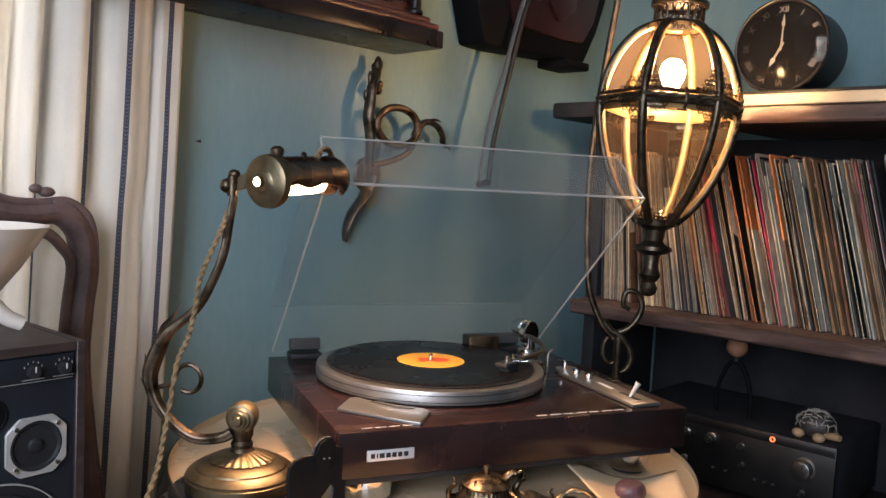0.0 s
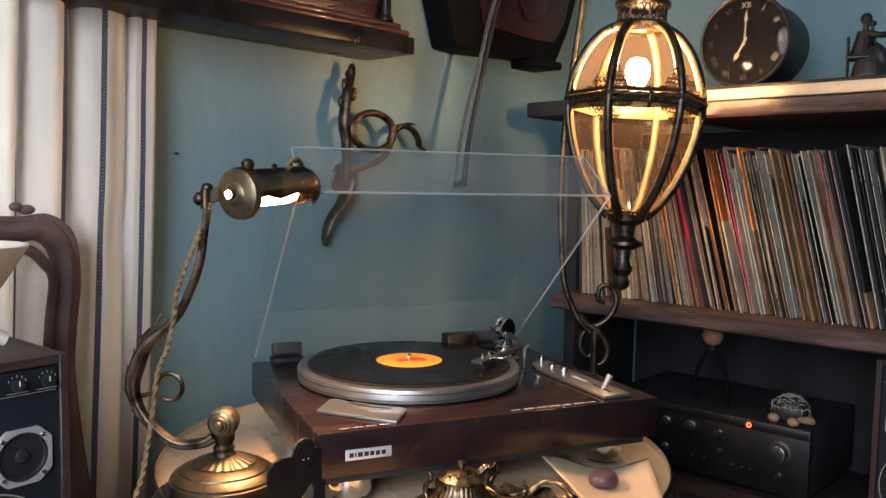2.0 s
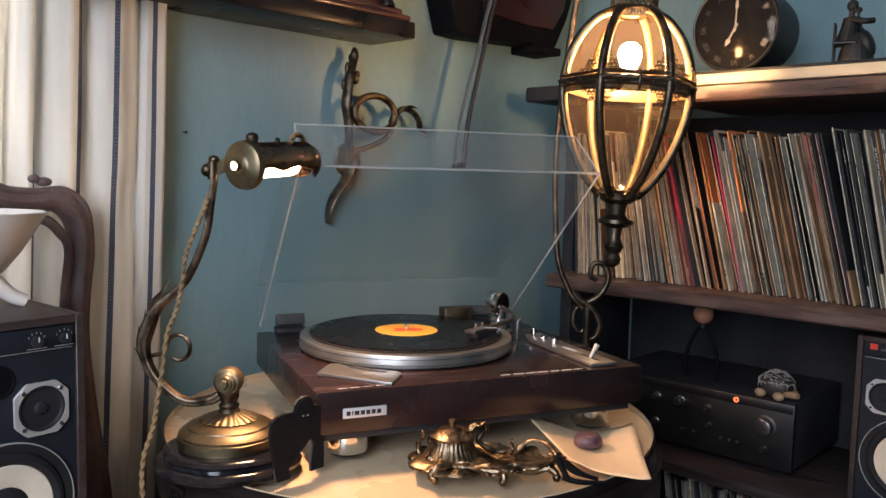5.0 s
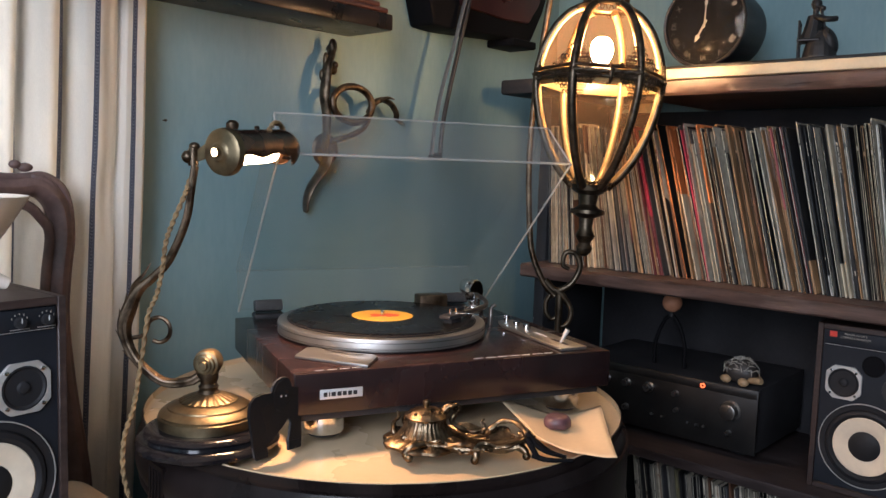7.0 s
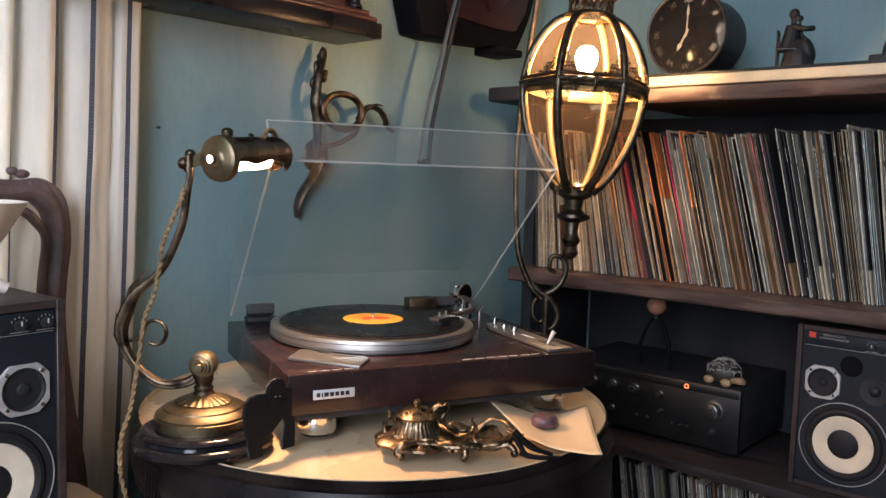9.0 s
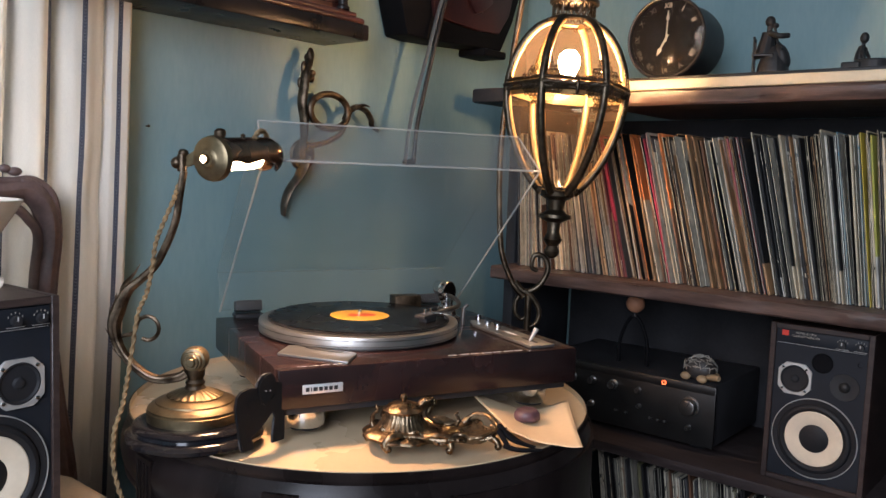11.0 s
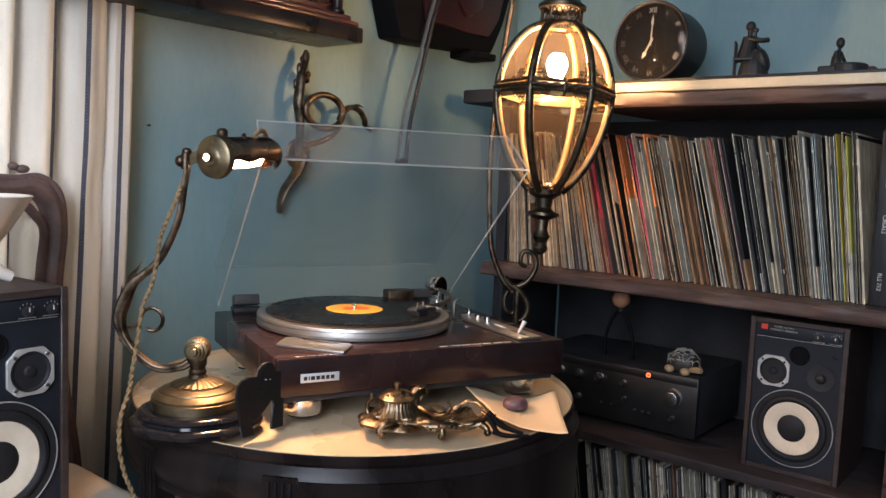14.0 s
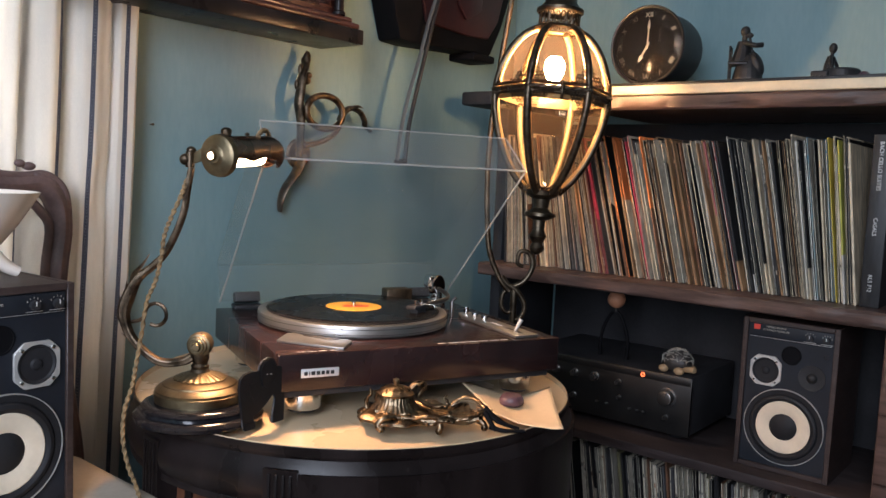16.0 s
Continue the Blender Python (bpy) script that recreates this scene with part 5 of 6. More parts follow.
part("leaf", lf, M_BRONZE, lamp)
for k, (i, ln) in enumerate(((4, 0.020), (5, 0.022), (6, 0.024), (7, 0.022), (8, 0.020))):
    p0, p1 = Vector(ARM[i]), Vector(ARM[i + 1])
    d = (p1 - p0).normalized()
    outw = (-RGT * 0.9 - FWD * 0.3 + Vector((0, 0, 0.15))).normalized()
    q = [p0 - B0 + outw * 0.002, p0 - B0 + d * ln * 0.5 + outw * 0.0075, p0 - B0 + d * ln + outw * 0.0115]
    part("leaf", tube(smooth_path(q, 5), lambda t: 0.0052 * (1 - t) + 0.0006, 8, flat=0.5), M_BRONZE, lamp)
rg = smooth_path([rel((0.531, 1.364, 0.944)), rel((0.540, 1.352, 0.949))] + [rel((0.552 + 0.0095 * math.cos(a), 1.337 - 0.012 * math.cos(a), 0.956 + 0.016 * math.sin(a))) for a in [2.6 - 0.52 * k for k in range(10)]], 3)
part("scroll", tube(rg, 0.0028, 8), M_BRONZE, lamp)
# head: half-open brass tube with a domed end
HL, HR = Vector((0.594, 1.256, 1.184)), Vector((0.716, 1.287, 1.192))
ax = (HR - HL).normalized()
sd = ax.cross(Vector((0, 0, 1))).normalized()
upv = sd.cross(ax).normalized()
hm = Matrix(((ax.x, sd.x, upv.x, 0), (ax.y, sd.y, upv.y, 0), (ax.z, sd.z, upv.z, 0), (0, 0, 0, 1)))
hm = Matrix.Translation(HL - B0) @ hm
HLEN = (HR - HL).length
bm = bmesh.new()
rows = []
for k in range(25):
    t = k / 24
    x = 0.004 + t * HLEN
    r = 0.0270 * (1 if t < 0.80 else math.sqrt(max(0.0, 1 - ((t - 0.80) / 0.215) ** 2)) * 0.9 + 0.1)
    cut = 78 + 5 * math.sin(5 * t * math.pi) if t < 0.72 else 80 - (t - 0.72) * 290
    a0 = radians(-90 + max(cut, 0)) 
    a1 = radians(270 - max(cut, 0))
    rows.append([bm.verts.new(hm @ Vector((x, -r * math.cos(a0 + (a1 - a0) * j / 28), r * math.sin(a0 + (a1 - a0) * j / 28)))) for j in range(29)])
for a, b in zip(rows, rows[1:]):
    for j in range(28):
        bm.faces.new((a[j], a[j + 1], b[j + 1], b[j]))
sh = part("shade", bm, M_COPPER, lamp, "half-open coppery brass tube shade")
sh.modifiers.new("sheet", "SOLIDIFY").thickness = 0.0012
cap_m = hm @ Matrix.Rotation(radians(-90), 4, "Y")
part("end_cap", lathe([(0, 0.016), (0.0058, 0.016), (0.0064, 0.011), (0.010, 0.0108), (0.0125, 0.008), (0.0150, 0.0065), (0.0235, 0.0060), (0.0285, 0.003), (0.0297, -0.002), (0.0297, -0.0055), (0.0275, -0.0058)], 48, cap_m), M_BRASS, sh, "stepped round brass end cap")
part("lens", lathe([(0, 0.0178), (0.003, 0.0175), (0.005, 0.0162), (0, 0.0161)], 24, cap_m), M_TUBE, sh, "small glowing sight glass")
part("bulb", lathe([(0, 0.100), (0.006, 0.098), (0.0115, 0.090), (0.013, 0.075), (0.013, 0.030), (0.010, 0.016), (0.008, 0.010)], 24, hm @ Matrix.Translation((0, 0, -0.004)) @ Matrix.Rotation(radians(90), 4, "Y")), M_TUBE, lamp, "glowing tubular bulb")
part("thumb_screw", lathe([(0, 0.0), (0.006, 0.0), (0.0075, 0.003), (0.0075, 0.008), (0.004, 0.011), (0, 0.0115)], 20, hm @ Matrix.Translation((0.017, 0.0, 0.0272))), M_BRONZE, sh)
part("thumb_screw", lathe([(0, 0.0), (0.003, 0.0), (0.0035, 0.003), (0, 0.005)], 14, hm @ Matrix.Translation((0.062, 0.0, 0.0272))), M_BRONZE, sh)
jt = bmesh.new()
JP = Vector((0.580, 1.302, 1.178)) - B0
ball(0.0085, JP + Vector((-0.004, 0.005, -0.001)), (1, 1, 1), 2, bm=jt)
ball(0.0070, JP + Vector((0.001, -0.001, 0.012)), (1, 1, 0.8), 2, bm=jt)
tube([JP + Vector((0, 0, -0.012)), JP + Vector((0, 0, 0.010))], 0.0062, 12, bm=jt)
part("joint", jt, M_BRONZE, lamp)
part("bracket", slab([(0.000, -0.010), (0.020, -0.004), (0.030, -0.011), (0.034, 0.006), (0.018, 0.014), (0.004, 0.006)], 0.004, 0.001, m=Matrix.Translation(JP) @ Matrix(((0.42, 0, 0.9, 0), (-0.9, 0, 0.42, 0), (0, 1, 0, 0.002), (0, 0, 0, 1)))), M_BRASS, lamp)
# twisted cord
part("cord_loop", tube(smooth_path([hm @ Vector(p) for p in ((0.074, 0.010, 0.026), (0.088, 0.006, 0.034), (0.106, 0.0, 0.034), (0.120, -0.004, 0.024), (0.124, -0.002, 0.010))], 14), 0.0030, 10, lobes=2, lobe=0.34, twist=0.42), M_CORD, lamp, "twisted gold fabric flex")
CORD = [(0.578, 1.306, 1.150), (0.568, 1.303, 1.128), (0.555, 1.306, 1.097), (0.549, 1.313, 1.071), (0.546, 1.317, 1.036), (0.542, 1.323, 1.005), (0.534, 1.330, 0.978), (0.529, 1.334, 0.933), (0.523, 1.336, 0.892), (0.515, 1.333, 0.860), (0.500, 1.326, 0.829), (0.496, 1.322, 0.792), (0.502, 1.318, 0.752), (0.512, 1.313, 0.720), (0.518, 1.309, 0.680), (0.520, 1.31, 0.55), (0.50, 1.33, 0.36), (0.47, 1.36, 0.215)]
part("cord", tube(smooth_path([rel(p) for p in CORD], 24), 0.0026, 10, lobes=2, lobe=0.34, twist=0.42), M_CORD, lamp, "twisted gold fabric flex")

# ---- gorilla-shaped card toy ----
def card_toy():
    body = [(-0.0108, 0.0034), (-0.0075, 0.0), (0.0097, 0.0), (0.0113, 0.0046), (0.0065, 0.0167), (0.0205, 0.0238), (0.0325, 0.0329), (0.0428, 0.0425), (0.0472, 0.0359), (0.0434, 0.0104), (0.0434, 0.0), (0.0646, 0.0), (0.0657, 0.0162), (0.0641, 0.0524), (0.0657, 0.072), (0.0674, 0.0769), (0.0575, 0.0807), (0.0477, 0.0835), (0.0461, 0.0896), (0.0406, 0.0958), (0.0319, 0.0975), (0.0227, 0.0947), (0.0168, 0.0884), (0.0146, 0.081), (0.0005, 0.0824), (-0.0113, 0.0802), (-0.0183, 0.0739), (-0.0205, 0.0591), (-0.0167, 0.038), (-0.0135, 0.0175)]
    up = Matrix.Rotation(radians(90), 4, "X")
    bm = slab(body, 0.0045, 0.0008, m=up)
    first = len(bm.faces)
    for patch in ([(-0.0027, 0.065), (0.0113, 0.0666), (0.0195, 0.0563), (0.0319, 0.0569), (0.0472, 0.067), (0.0515, 0.0608), (0.045, 0.0505), (0.0276, 0.04), (0.0157, 0.0314), (0.007, 0.0347), (0.0043, 0.0448), (-0.0011, 0.0495)],
                  [(-0.0097, 0.0108), (0.0095, 0.0106), (0.0095, 0.001), (-0.0081, 0.001)], [(0.0444, 0.0134), (0.0644, 0.0112), (0.0640, 0.001), (0.045, 0.001)]):
        slab(patch, 0.0006, m=Matrix.Translation((0, -0.0046, 0)) @ up, bm=bm)
    second = len(bm.faces)
    slab([(0.0168, 0.070), (0.0160, 0.082), (0.0227, 0.093), (0.0319, 0.096), (0.0400, 0.094), (0.0450, 0.086), (0.0400, 0.074), (0.0360, 0.060), (0.0280, 0.055), (0.0200, 0.060)], 0.0012, m=Matrix.Translation((0, -0.0056, 0)) @ up, bm=bm)
    third = len(bm.faces)
    for x, z in ((0.0276, 0.0746), (0.0352, 0.0739)):
        slab([(x - 0.0007, z - 0.0007), (x + 0.0007, z - 0.0007), (x + 0.0007, z + 0.0007), (x - 0.0007, z + 0.0007)], 0.0005, m=Matrix.Translation((0, -0.0070, 0)) @ up, bm=bm)
    bm.faces.ensure_lookup_table()
    for i, f in enumerate(bm.faces):
        f.material_index = 0 if i < first else 1 if i < second else 0 if i < third else 2
    me = mesh_of(bm, M_CARD_D, "gorilla_figure", False)
    me.materials.append(M_CARD_G), me.materials.append(M_WHITE)
    ob = tagged(new("gorilla_figure", me), "flat dark grey cut-out gorilla figure standing by the lamp", "figurine")
    ob.matrix_world = pose(0.6105, 1.1988, TZ + 0.0008, 0, 0, 5.2)


card_toy()

# ---- inkstand ----
ink = thing("inkstand", (0.806, 1.062, TZ), "ornate gilt bronze inkstand with lidded pot and leaf tray", "inkstand")
IA, IB = RGT, FWD
def ip(a, b, z):
    return tuple(IA * a + IB * b + Vector((0, 0, z)))


pot_m = Matrix.Translation(ip(-0.033, 0.0, 0))
part("pot", lathe([(0.050, 0.012), (0.047, 0.017), (0.040, 0.024), (0.033, 0.032), (0.0285, 0.040), (0.0275, 0.046)], 128, pot_m, flute=0.018, count=32), M_GILT, ink, "fluted bronze ink pot")
part("skirt", lathe([(0.034, 0.026), (0.046, 0.0225), (0.055, 0.0190), (0.0605, 0.0150), (0.061, 0.0115), (0.056, 0.0095), (0.040, 0.0090), (0, 0.0090)], 120, pot_m, flute=0.045, count=9), M_GILT, ink, "scalloped bronze skirt")
ld = part("lid", lathe([(0.030, 0.046), (0.0305, 0.049), (0.026, 0.053), (0.018, 0.058), (0.010, 0.060), (0, 0.0605)], 48, pot_m, flute=0.02, count=12), M_GILT, ink, "domed hinged lid")
part("knob", lathe([(0.003, 0.060), (0.0035, 0.062), (0.0055, 0.066), (0.0050, 0.070), (0, 0.0725)], 20, pot_m), M_GILT, ld)
bz = bmesh.new()
for k in range(12):
    a = k * math.pi / 6
    ball(0.0038, Vector(ip(-0.033, 0, 0.0545)) + Vector((0.021 * math.cos(a), 0.021 * math.sin(a), 0)), (1, 1, 0.7), 1, bm=bz)
part("boss_ring", bz, M_GILT, ld)
# scalloped tray
tr = bmesh.new()
n = 72
rings = []
for lvl, (s, z) in enumerate(((0.0, 0.016), (0.55, 0.0155), (0.85, 0.019), (1.0, 0.025), (1.03, 0.022), (0.9, 0.014), (0.5, 0.010), (0.0, 0.010))):
    ring = []
    for k in range(n):
        a = 2 * math.pi * k / n
        wob = 1 + 0.07 * math.sin(7 * a) + 0.04 * math.sin(17 * a + 1)
        ring.append(tr.verts.new(ip(0.022 + s * wob * 0.092 * math.cos(a), s * wob * 0.047 * math.sin(a), z + 0.004 * s * math.sin(9 * a))))
    rings.append(ring)
for a, b in zip(rings, rings[1:]):
    for k in range(n):
        tr.faces.new((a[k], a[(k + 1) % n], b[(k + 1) % n], b[k]))
bmesh.ops.remove_doubles(tr, verts=tr.verts, dist=1e-5)
part("tray", tr, M_GILT, ink, "scalloped leaf tray")


def curl(pts, r0, r1, name="scroll"):
    return part(name, tube(smooth_path([ip(*p) for p in pts], 6), lambda t: r0 + (r1 - r0) * t + 0.0008 * math.sin(30 * t), 10, flat=0.8), M_GILT, ink)


curl([(-0.060, 0.0, 0.018), (-0.078, 0.0, 0.022), (-0.080, 0.002, 0.036), (-0.072, 0.0, 0.046), (-0.076, 0, 0.054)], 0.006, 0.0022, "leaf_handle")
curl([(-0.058, 0.012, 0.024), (-0.066, 0.012, 0.038), (-0.056, 0.010, 0.050), (-0.050, 0.008, 0.046)], 0.005, 0.003)
curl([(-0.010, 0.012, 0.052), (0.002, 0.012, 0.062), (0.010, 0.012, 0.054), (0.004, 0.010, 0.040), (0.018, 0.008, 0.030), (0.034, 0.010, 0.026), (0.050, 0.012, 0.030)], 0.0068, 0.0035)
curl([(0.002, 0.008, 0.060), (0.012, 0.008, 0.064), (0.014, 0.006, 0.056), (0.008, 0.006, 0.052)], 0.0045, 0.0025)
curl([(0.048, 0.010, 0.024), (0.052, 0.008, 0.034), (0.047, 0.006, 0.042), (0.051, 0.006, 0.047)], 0.0042, 0.0015)
curl([(0.058, 0.030, 0.024), (0.075, 0.034, 0.036), (0.096, 0.024, 0.038), (0.110, 0.008, 0.030), (0.116, -0.004, 0.024), (0.124, -0.008, 0.030)], 0.0045, 0.0028)
curl([(0.066, -0.036, 0.020), (0.090, -0.034, 0.024), (0.108, -0.018, 0.030), (0.100, -0.006, 0.034)], 0.0045, 0.0028)
curl([(-0.058, -0.022, 0.020), (-0.040, -0.042, 0.022), (-0.016, -0.046, 0.022), (0.010, -0.046, 0.022)], 0.0052, 0.0040)
curl([(0.000, -0.044, 0.020), (0.014, -0.050, 0.026), (0.030, -0.050, 0.026), (0.036, -0.046, 0.018), (0.024, -0.048, 0.014), (0.016, -0.050, 0.019)], 0.0048, 0.0030)
curl([(0.030, -0.046, 0.018), (0.046, -0.044, 0.020), (0.064, -0.042, 0.018)], 0.0055, 0.0035)
curl([(-0.060, 0.0, 0.016), (-0.082, -0.010, 0.018), (-0.088, -0.014, 0.012), (-0.082, -0.018, 0.006)], 0.0055, 0.005)
for pts in ([(-0.028, -0.044, 0.020), (-0.046, -0.054, 0.022), (-0.056, -0.058, 0.012), (-0.050, -0.060, 0.006)], [(0.040, -0.040, 0.014), (0.042, -0.044, 0.008), (0.040, -0.045, 0.003)], [(-0.070, 0.020, 0.016), (-0.078, 0.026, 0.010), (-0.080, 0.028, 0.005)], [(0.090, 0.020, 0.016), (0.098, 0.024, 0.010), (0.100, 0.024, 0.004)], [(0.098, -0.014, 0.018), (0.110, -0.020, 0.012), (0.112, -0.022, 0.005)]):
    ft = tube(smooth_path([ip(*p) for p in pts], 5), lambda t: 0.0062 - 0.002 * t, 10)
    ball(0.0062, Vector(ip(*pts[-1])) + Vector((0, 0, 0.0008)), (1, 1, 0.95), 2, bm=ft)
    part("foot", ft, M_GILT, ink, "scrolled claw foot")
ink.scale = (0.90, 0.90, 0.93)
# dark metal pen rest beside the tray
pn = bmesh.new()
for pts in ([(0.112, -0.020, 0.030), (0.122, -0.030, 0.016), (0.130, -0.034, 0.006)], [(0.112, -0.010, 0.034), (0.132, -0.024, 0.018), (0.160, -0.026, 0.010)], [(0.120, -0.028, 0.010), (0.140, -0.034, 0.0065), (0.176, -0.030, 0.006)], [(0.124, 0.0, 0.020), (0.146, -0.012, 0.010), (0.168, -0.018, 0.006)]):
    tube(smooth_path([ip(*p) for p in pts], 5), lambda t: 0.0046 - 0.0018 * t, 8, bm=pn)
pr = part("pen_rest", pn, M_DIAL)
pr.location, pr.scale = ink.location, ink.scale
tagged(pr, "dark iron branched pen rest beside the inkstand", "pen rest")

# ---- paper and stone ----
pp = bmesh.new()
C4 = [Vector((0.985, 1.130, 0)), Vector((1.085, 1.005, 0)), Vector((0.938, 0.890, 0)), Vector((0.900, 0.985, 0))]
nn = 18
g = []
for i in range(nn + 1):
    row = []
    for j in range(nn + 1):
        s, t = i / nn, j / nn
        p = C4[0].lerp(C4[1], s).lerp(C4[3].lerp(C4[2], s), t)
        z = TZ + 0.0022 + 0.026 * max(0, 1 - 1.9 * s) ** 1.3 * (1 - 0.75 * t) + 0.016 * max(0, s - 0.72) / 0.28 * (1 - t) ** 1.2 + 0.004 * max(0, math.sin(5.5 * s + 1.5 * t)) * (0.3 + 0.7 * t)
        row.append(pp.verts.new((p.x, p.y, z)))
    g.append(row)
for i in range(nn):
    for j in range(nn):
        pp.faces.new((g[i][j], g[i + 1][j], g[i + 1][j + 1], g[i][j + 1]))
po = tagged(part("paper_sheet", pp, M_PAPER), "curled sheet of cream paper hanging over the cabinet edge", "paper")
po.modifiers.new("sheet", "SOLIDIFY").thickness = 0.0006
sm = ball(0.021, (0, 0, 0), (1, 0.9, 0.72), 3)
for v in sm.verts:
    v.co *= 1 + 0.06 * noise.noise(v.co * 60)
    v.co.z = min(max(v.co.z, -0.006), 0.0105)
so = tagged(part("stone", sm, M_STONE), "small rough purple stone lying on the paper", "stone")
so.location = (0.982, 1.012, TZ + 0.0122)

# ---- wall things ----
wc = thing("wall_cabinet", (0.80, WY, 1.44), "dark red mahogany wall cabinet with a moulded base", "cabinet")
part("base_slab", box(-0.30, 0.372, -0.135, -0.001, 0.0, 0.032, 0.004), M_MAHOG, wc)
part("moulding", box(-0.30, 0.366, -0.129, -0.001, 0.0322, 0.044, 0.005, 3), M_MAHOGRED, wc)
part("moulding", box(-0.30, 0.354, -0.118, -0.001, 0.0442, 0.056, 0.005, 3), M_MAHOGRED, wc)
part("body", box(-0.30, 0.338, -0.100, -0.001, 0.0562, 0.66, 0.003), M_MAHOGRED, wc, "red mahogany carcass")
part("pilaster", lathe([(0.014, 0.057), (0.014, 0.062), (0.010, 0.066), (0.010, 0.62), (0.014, 0.63), (0.014, 0.655)], 20, Matrix.Translation((0.322, -0.108, 0))), M_MAHOG, wc)

orn = thing("wall_bracket", (1.12, WY, 1.25), "bronze scrolled leaf bracket fixed to the wall", "bracket")
wp = lambda pts: smooth_path([(x - 1.12, y - WY, z - 1.25) for x, z, y in pts], 6)
part("leaf_stem", tube(wp([(1.107, 1.411, 1.675), (1.103, 1.395, 1.67), (1.091, 1.372, 1.665), (1.084, 1.340, 1.662), (1.081, 1.309, 1.662), (1.087, 1.278, 1.662), (1.090, 1.246, 1.665), (1.100, 1.20, 1.68)]), lambda t: 0.0085 + 0.0045 * math.sin(3.1 * t) + 0.0035 * math.exp(-((t - 0.03) / 0.06) ** 2), 12, flat=0.7), M_BRONZE, orn)
lb = bmesh.new()
ball(0.0115, (-0.013, -0.03, 0.160), (0.8, 0.6, 1.4), 2, bm=lb)
ball(0.0101, (-0.011, -0.03, 0.114), (0.9, 0.7, 1.0), 2, bm=lb)
ball(0.0088, (-0.008, -0.032, 0.124), (0.8, 0.7, 0.8), 2, bm=lb)
ball(0.0095, (-0.032, -0.032, 0.132), (0.7, 0.6, 1.5), 2, bm=lb)
ball(0.0088, (-0.041, -0.032, 0.100), (0.7, 0.6, 1.4), 2, bm=lb)
part("leaf_tip", lb, M_BRONZE, orn)
part("ring", tube(wp([(1.150 + 0.053 * math.cos(a), 1.298 + 0.036 * math.sin(a), 1.655) for a in [k * 0.4488 for k in range(15)]]), 0.0072, 12), M_BRONZE, orn, "cast ring handle")
part("tail", tube(wp([(1.200, 1.285, 1.66), (1.212, 1.304, 1.66), (1.234, 1.315, 1.66), (1.262, 1.308, 1.66), (1.280, 1.290, 1.662), (1.290, 1.278, 1.67), (1.328, 1.270, 1.69)]), lambda t: 0.0100 - 0.004 * t, 10, flat=0.7), M_BRONZE, orn)
part("tail_leaf", tube(wp([(1.225, 1.312, 1.658), (1.248, 1.320, 1.655), (1.268, 1.318, 1.655)]), lambda t: 0.009 * (1 - t) + 0.001, 8, flat=0.6), M_BRONZE, orn)
part("drop", tube(wp([(1.200, 1.275, 1.66), (1.184, 1.252, 1.66), (1.150, 1.234, 1.665), (1.115, 1.222, 1.68)]), 0.006, 10), M_BRONZE, orn)
part("wall_plate", lathe([(0, 0), (0.034, 0), (0.030, 0.006), (0.016, 0.010), (0, 0.011)], 28, Matrix.Translation((-0.005, -0.0005, -0.045)) @ Matrix.Rotation(radians(90), 4, "X")), M_BRONZE, orn)
part("lower_leaf", tube(wp([(1.115, 1.20, 1.688), (1.100, 1.165, 1.685), (1.070, 1.130, 1.685), (1.060, 1.100, 1.688), (1.062, 1.078, 1.692)]), lambda t: 0.020 - 0.011 * t, 10, flat=0.4), M_BRONZE, orn)

vc = thing("instrument_case", (1.55, WY, 1.476), "dark red lacquered instrument case hanging in the corner", "case")
out = [(-0.250, 0.16), (-0.200, 0.010), (-0.139, 0.007), (0.049, 0.017), (0.155, 0.020), (0.200, 0.097), (0.240, 0.20), (0.235, 0.60), (-0.250, 0.60)]
upx = Matrix.Rotation(radians(90), 4, "X")
part("shell", slab(out, 0.075, 0.006, m=Matrix.Translation((0, -0.002, 0)) @ upx), M_DIAL, vc, "black lacquered shell")
part("front", slab([(-0.120, 0.062), (0.045, 0.055), (0.130, 0.060), (0.170, 0.110), (0.200, 0.21), (0.20, 0.58), (-0.14, 0.58), (-0.15, 0.16)], 0.010, 0.004, m=Matrix.Translation((0, -0.0775, 0)) @ upx), M_LACQUER, vc, "dark red front")
part("block", box(0.069, 0.163, -0.088, -0.004, 0.0, 0.0185, 0.004), M_DIAL, vc)
hr = bmesh.new()
slab([(0.02, 0.090), (0.05, 0.100), (0.085, 0.125), (0.085, 0.160), (0.06, 0.172), (0.035, 0.160), (0.012, 0.172), (-0.01, 0.158), (-0.008, 0.120)], 0.010, 0.004, m=Matrix.Translation((0, -0.088, 0)) @ upx, bm=hr)
part("relief", hr, M_LACQUER, vc, "red carved relief")

bow = thing("violin_bow", (1.40, 1.585, 1.40), "violin bow with pale hair hanging against the wall", "bow")
bp_ = lambda x, z, y=1.585: (x - 1.40, y - 1.585, z - 1.40)
part("stick", tube(smooth_path([bp_(1.52, 1.80), bp_(1.465, 1.66), bp_(1.427, 1.56), bp_(1.396, 1.452), bp_(1.362, 1.333), bp_(1.347, 1.269), bp_(1.340, 1.195)], 5), 0.0050, 12), M_FIGURE, bow, "dark wooden stick")
part("hair", tube(smooth_path([bp_(x, z) for x, z in ((1.507, 1.80), (1.446, 1.64), (1.408, 1.544), (1.380, 1.455), (1.354, 1.383), (1.337, 1.331), (1.322, 1.268), (1.313, 1.200))], 5), 0.0058, 10, flat=0.25), M_HORSEHAIR, bow, "flat band of pale horsehair")
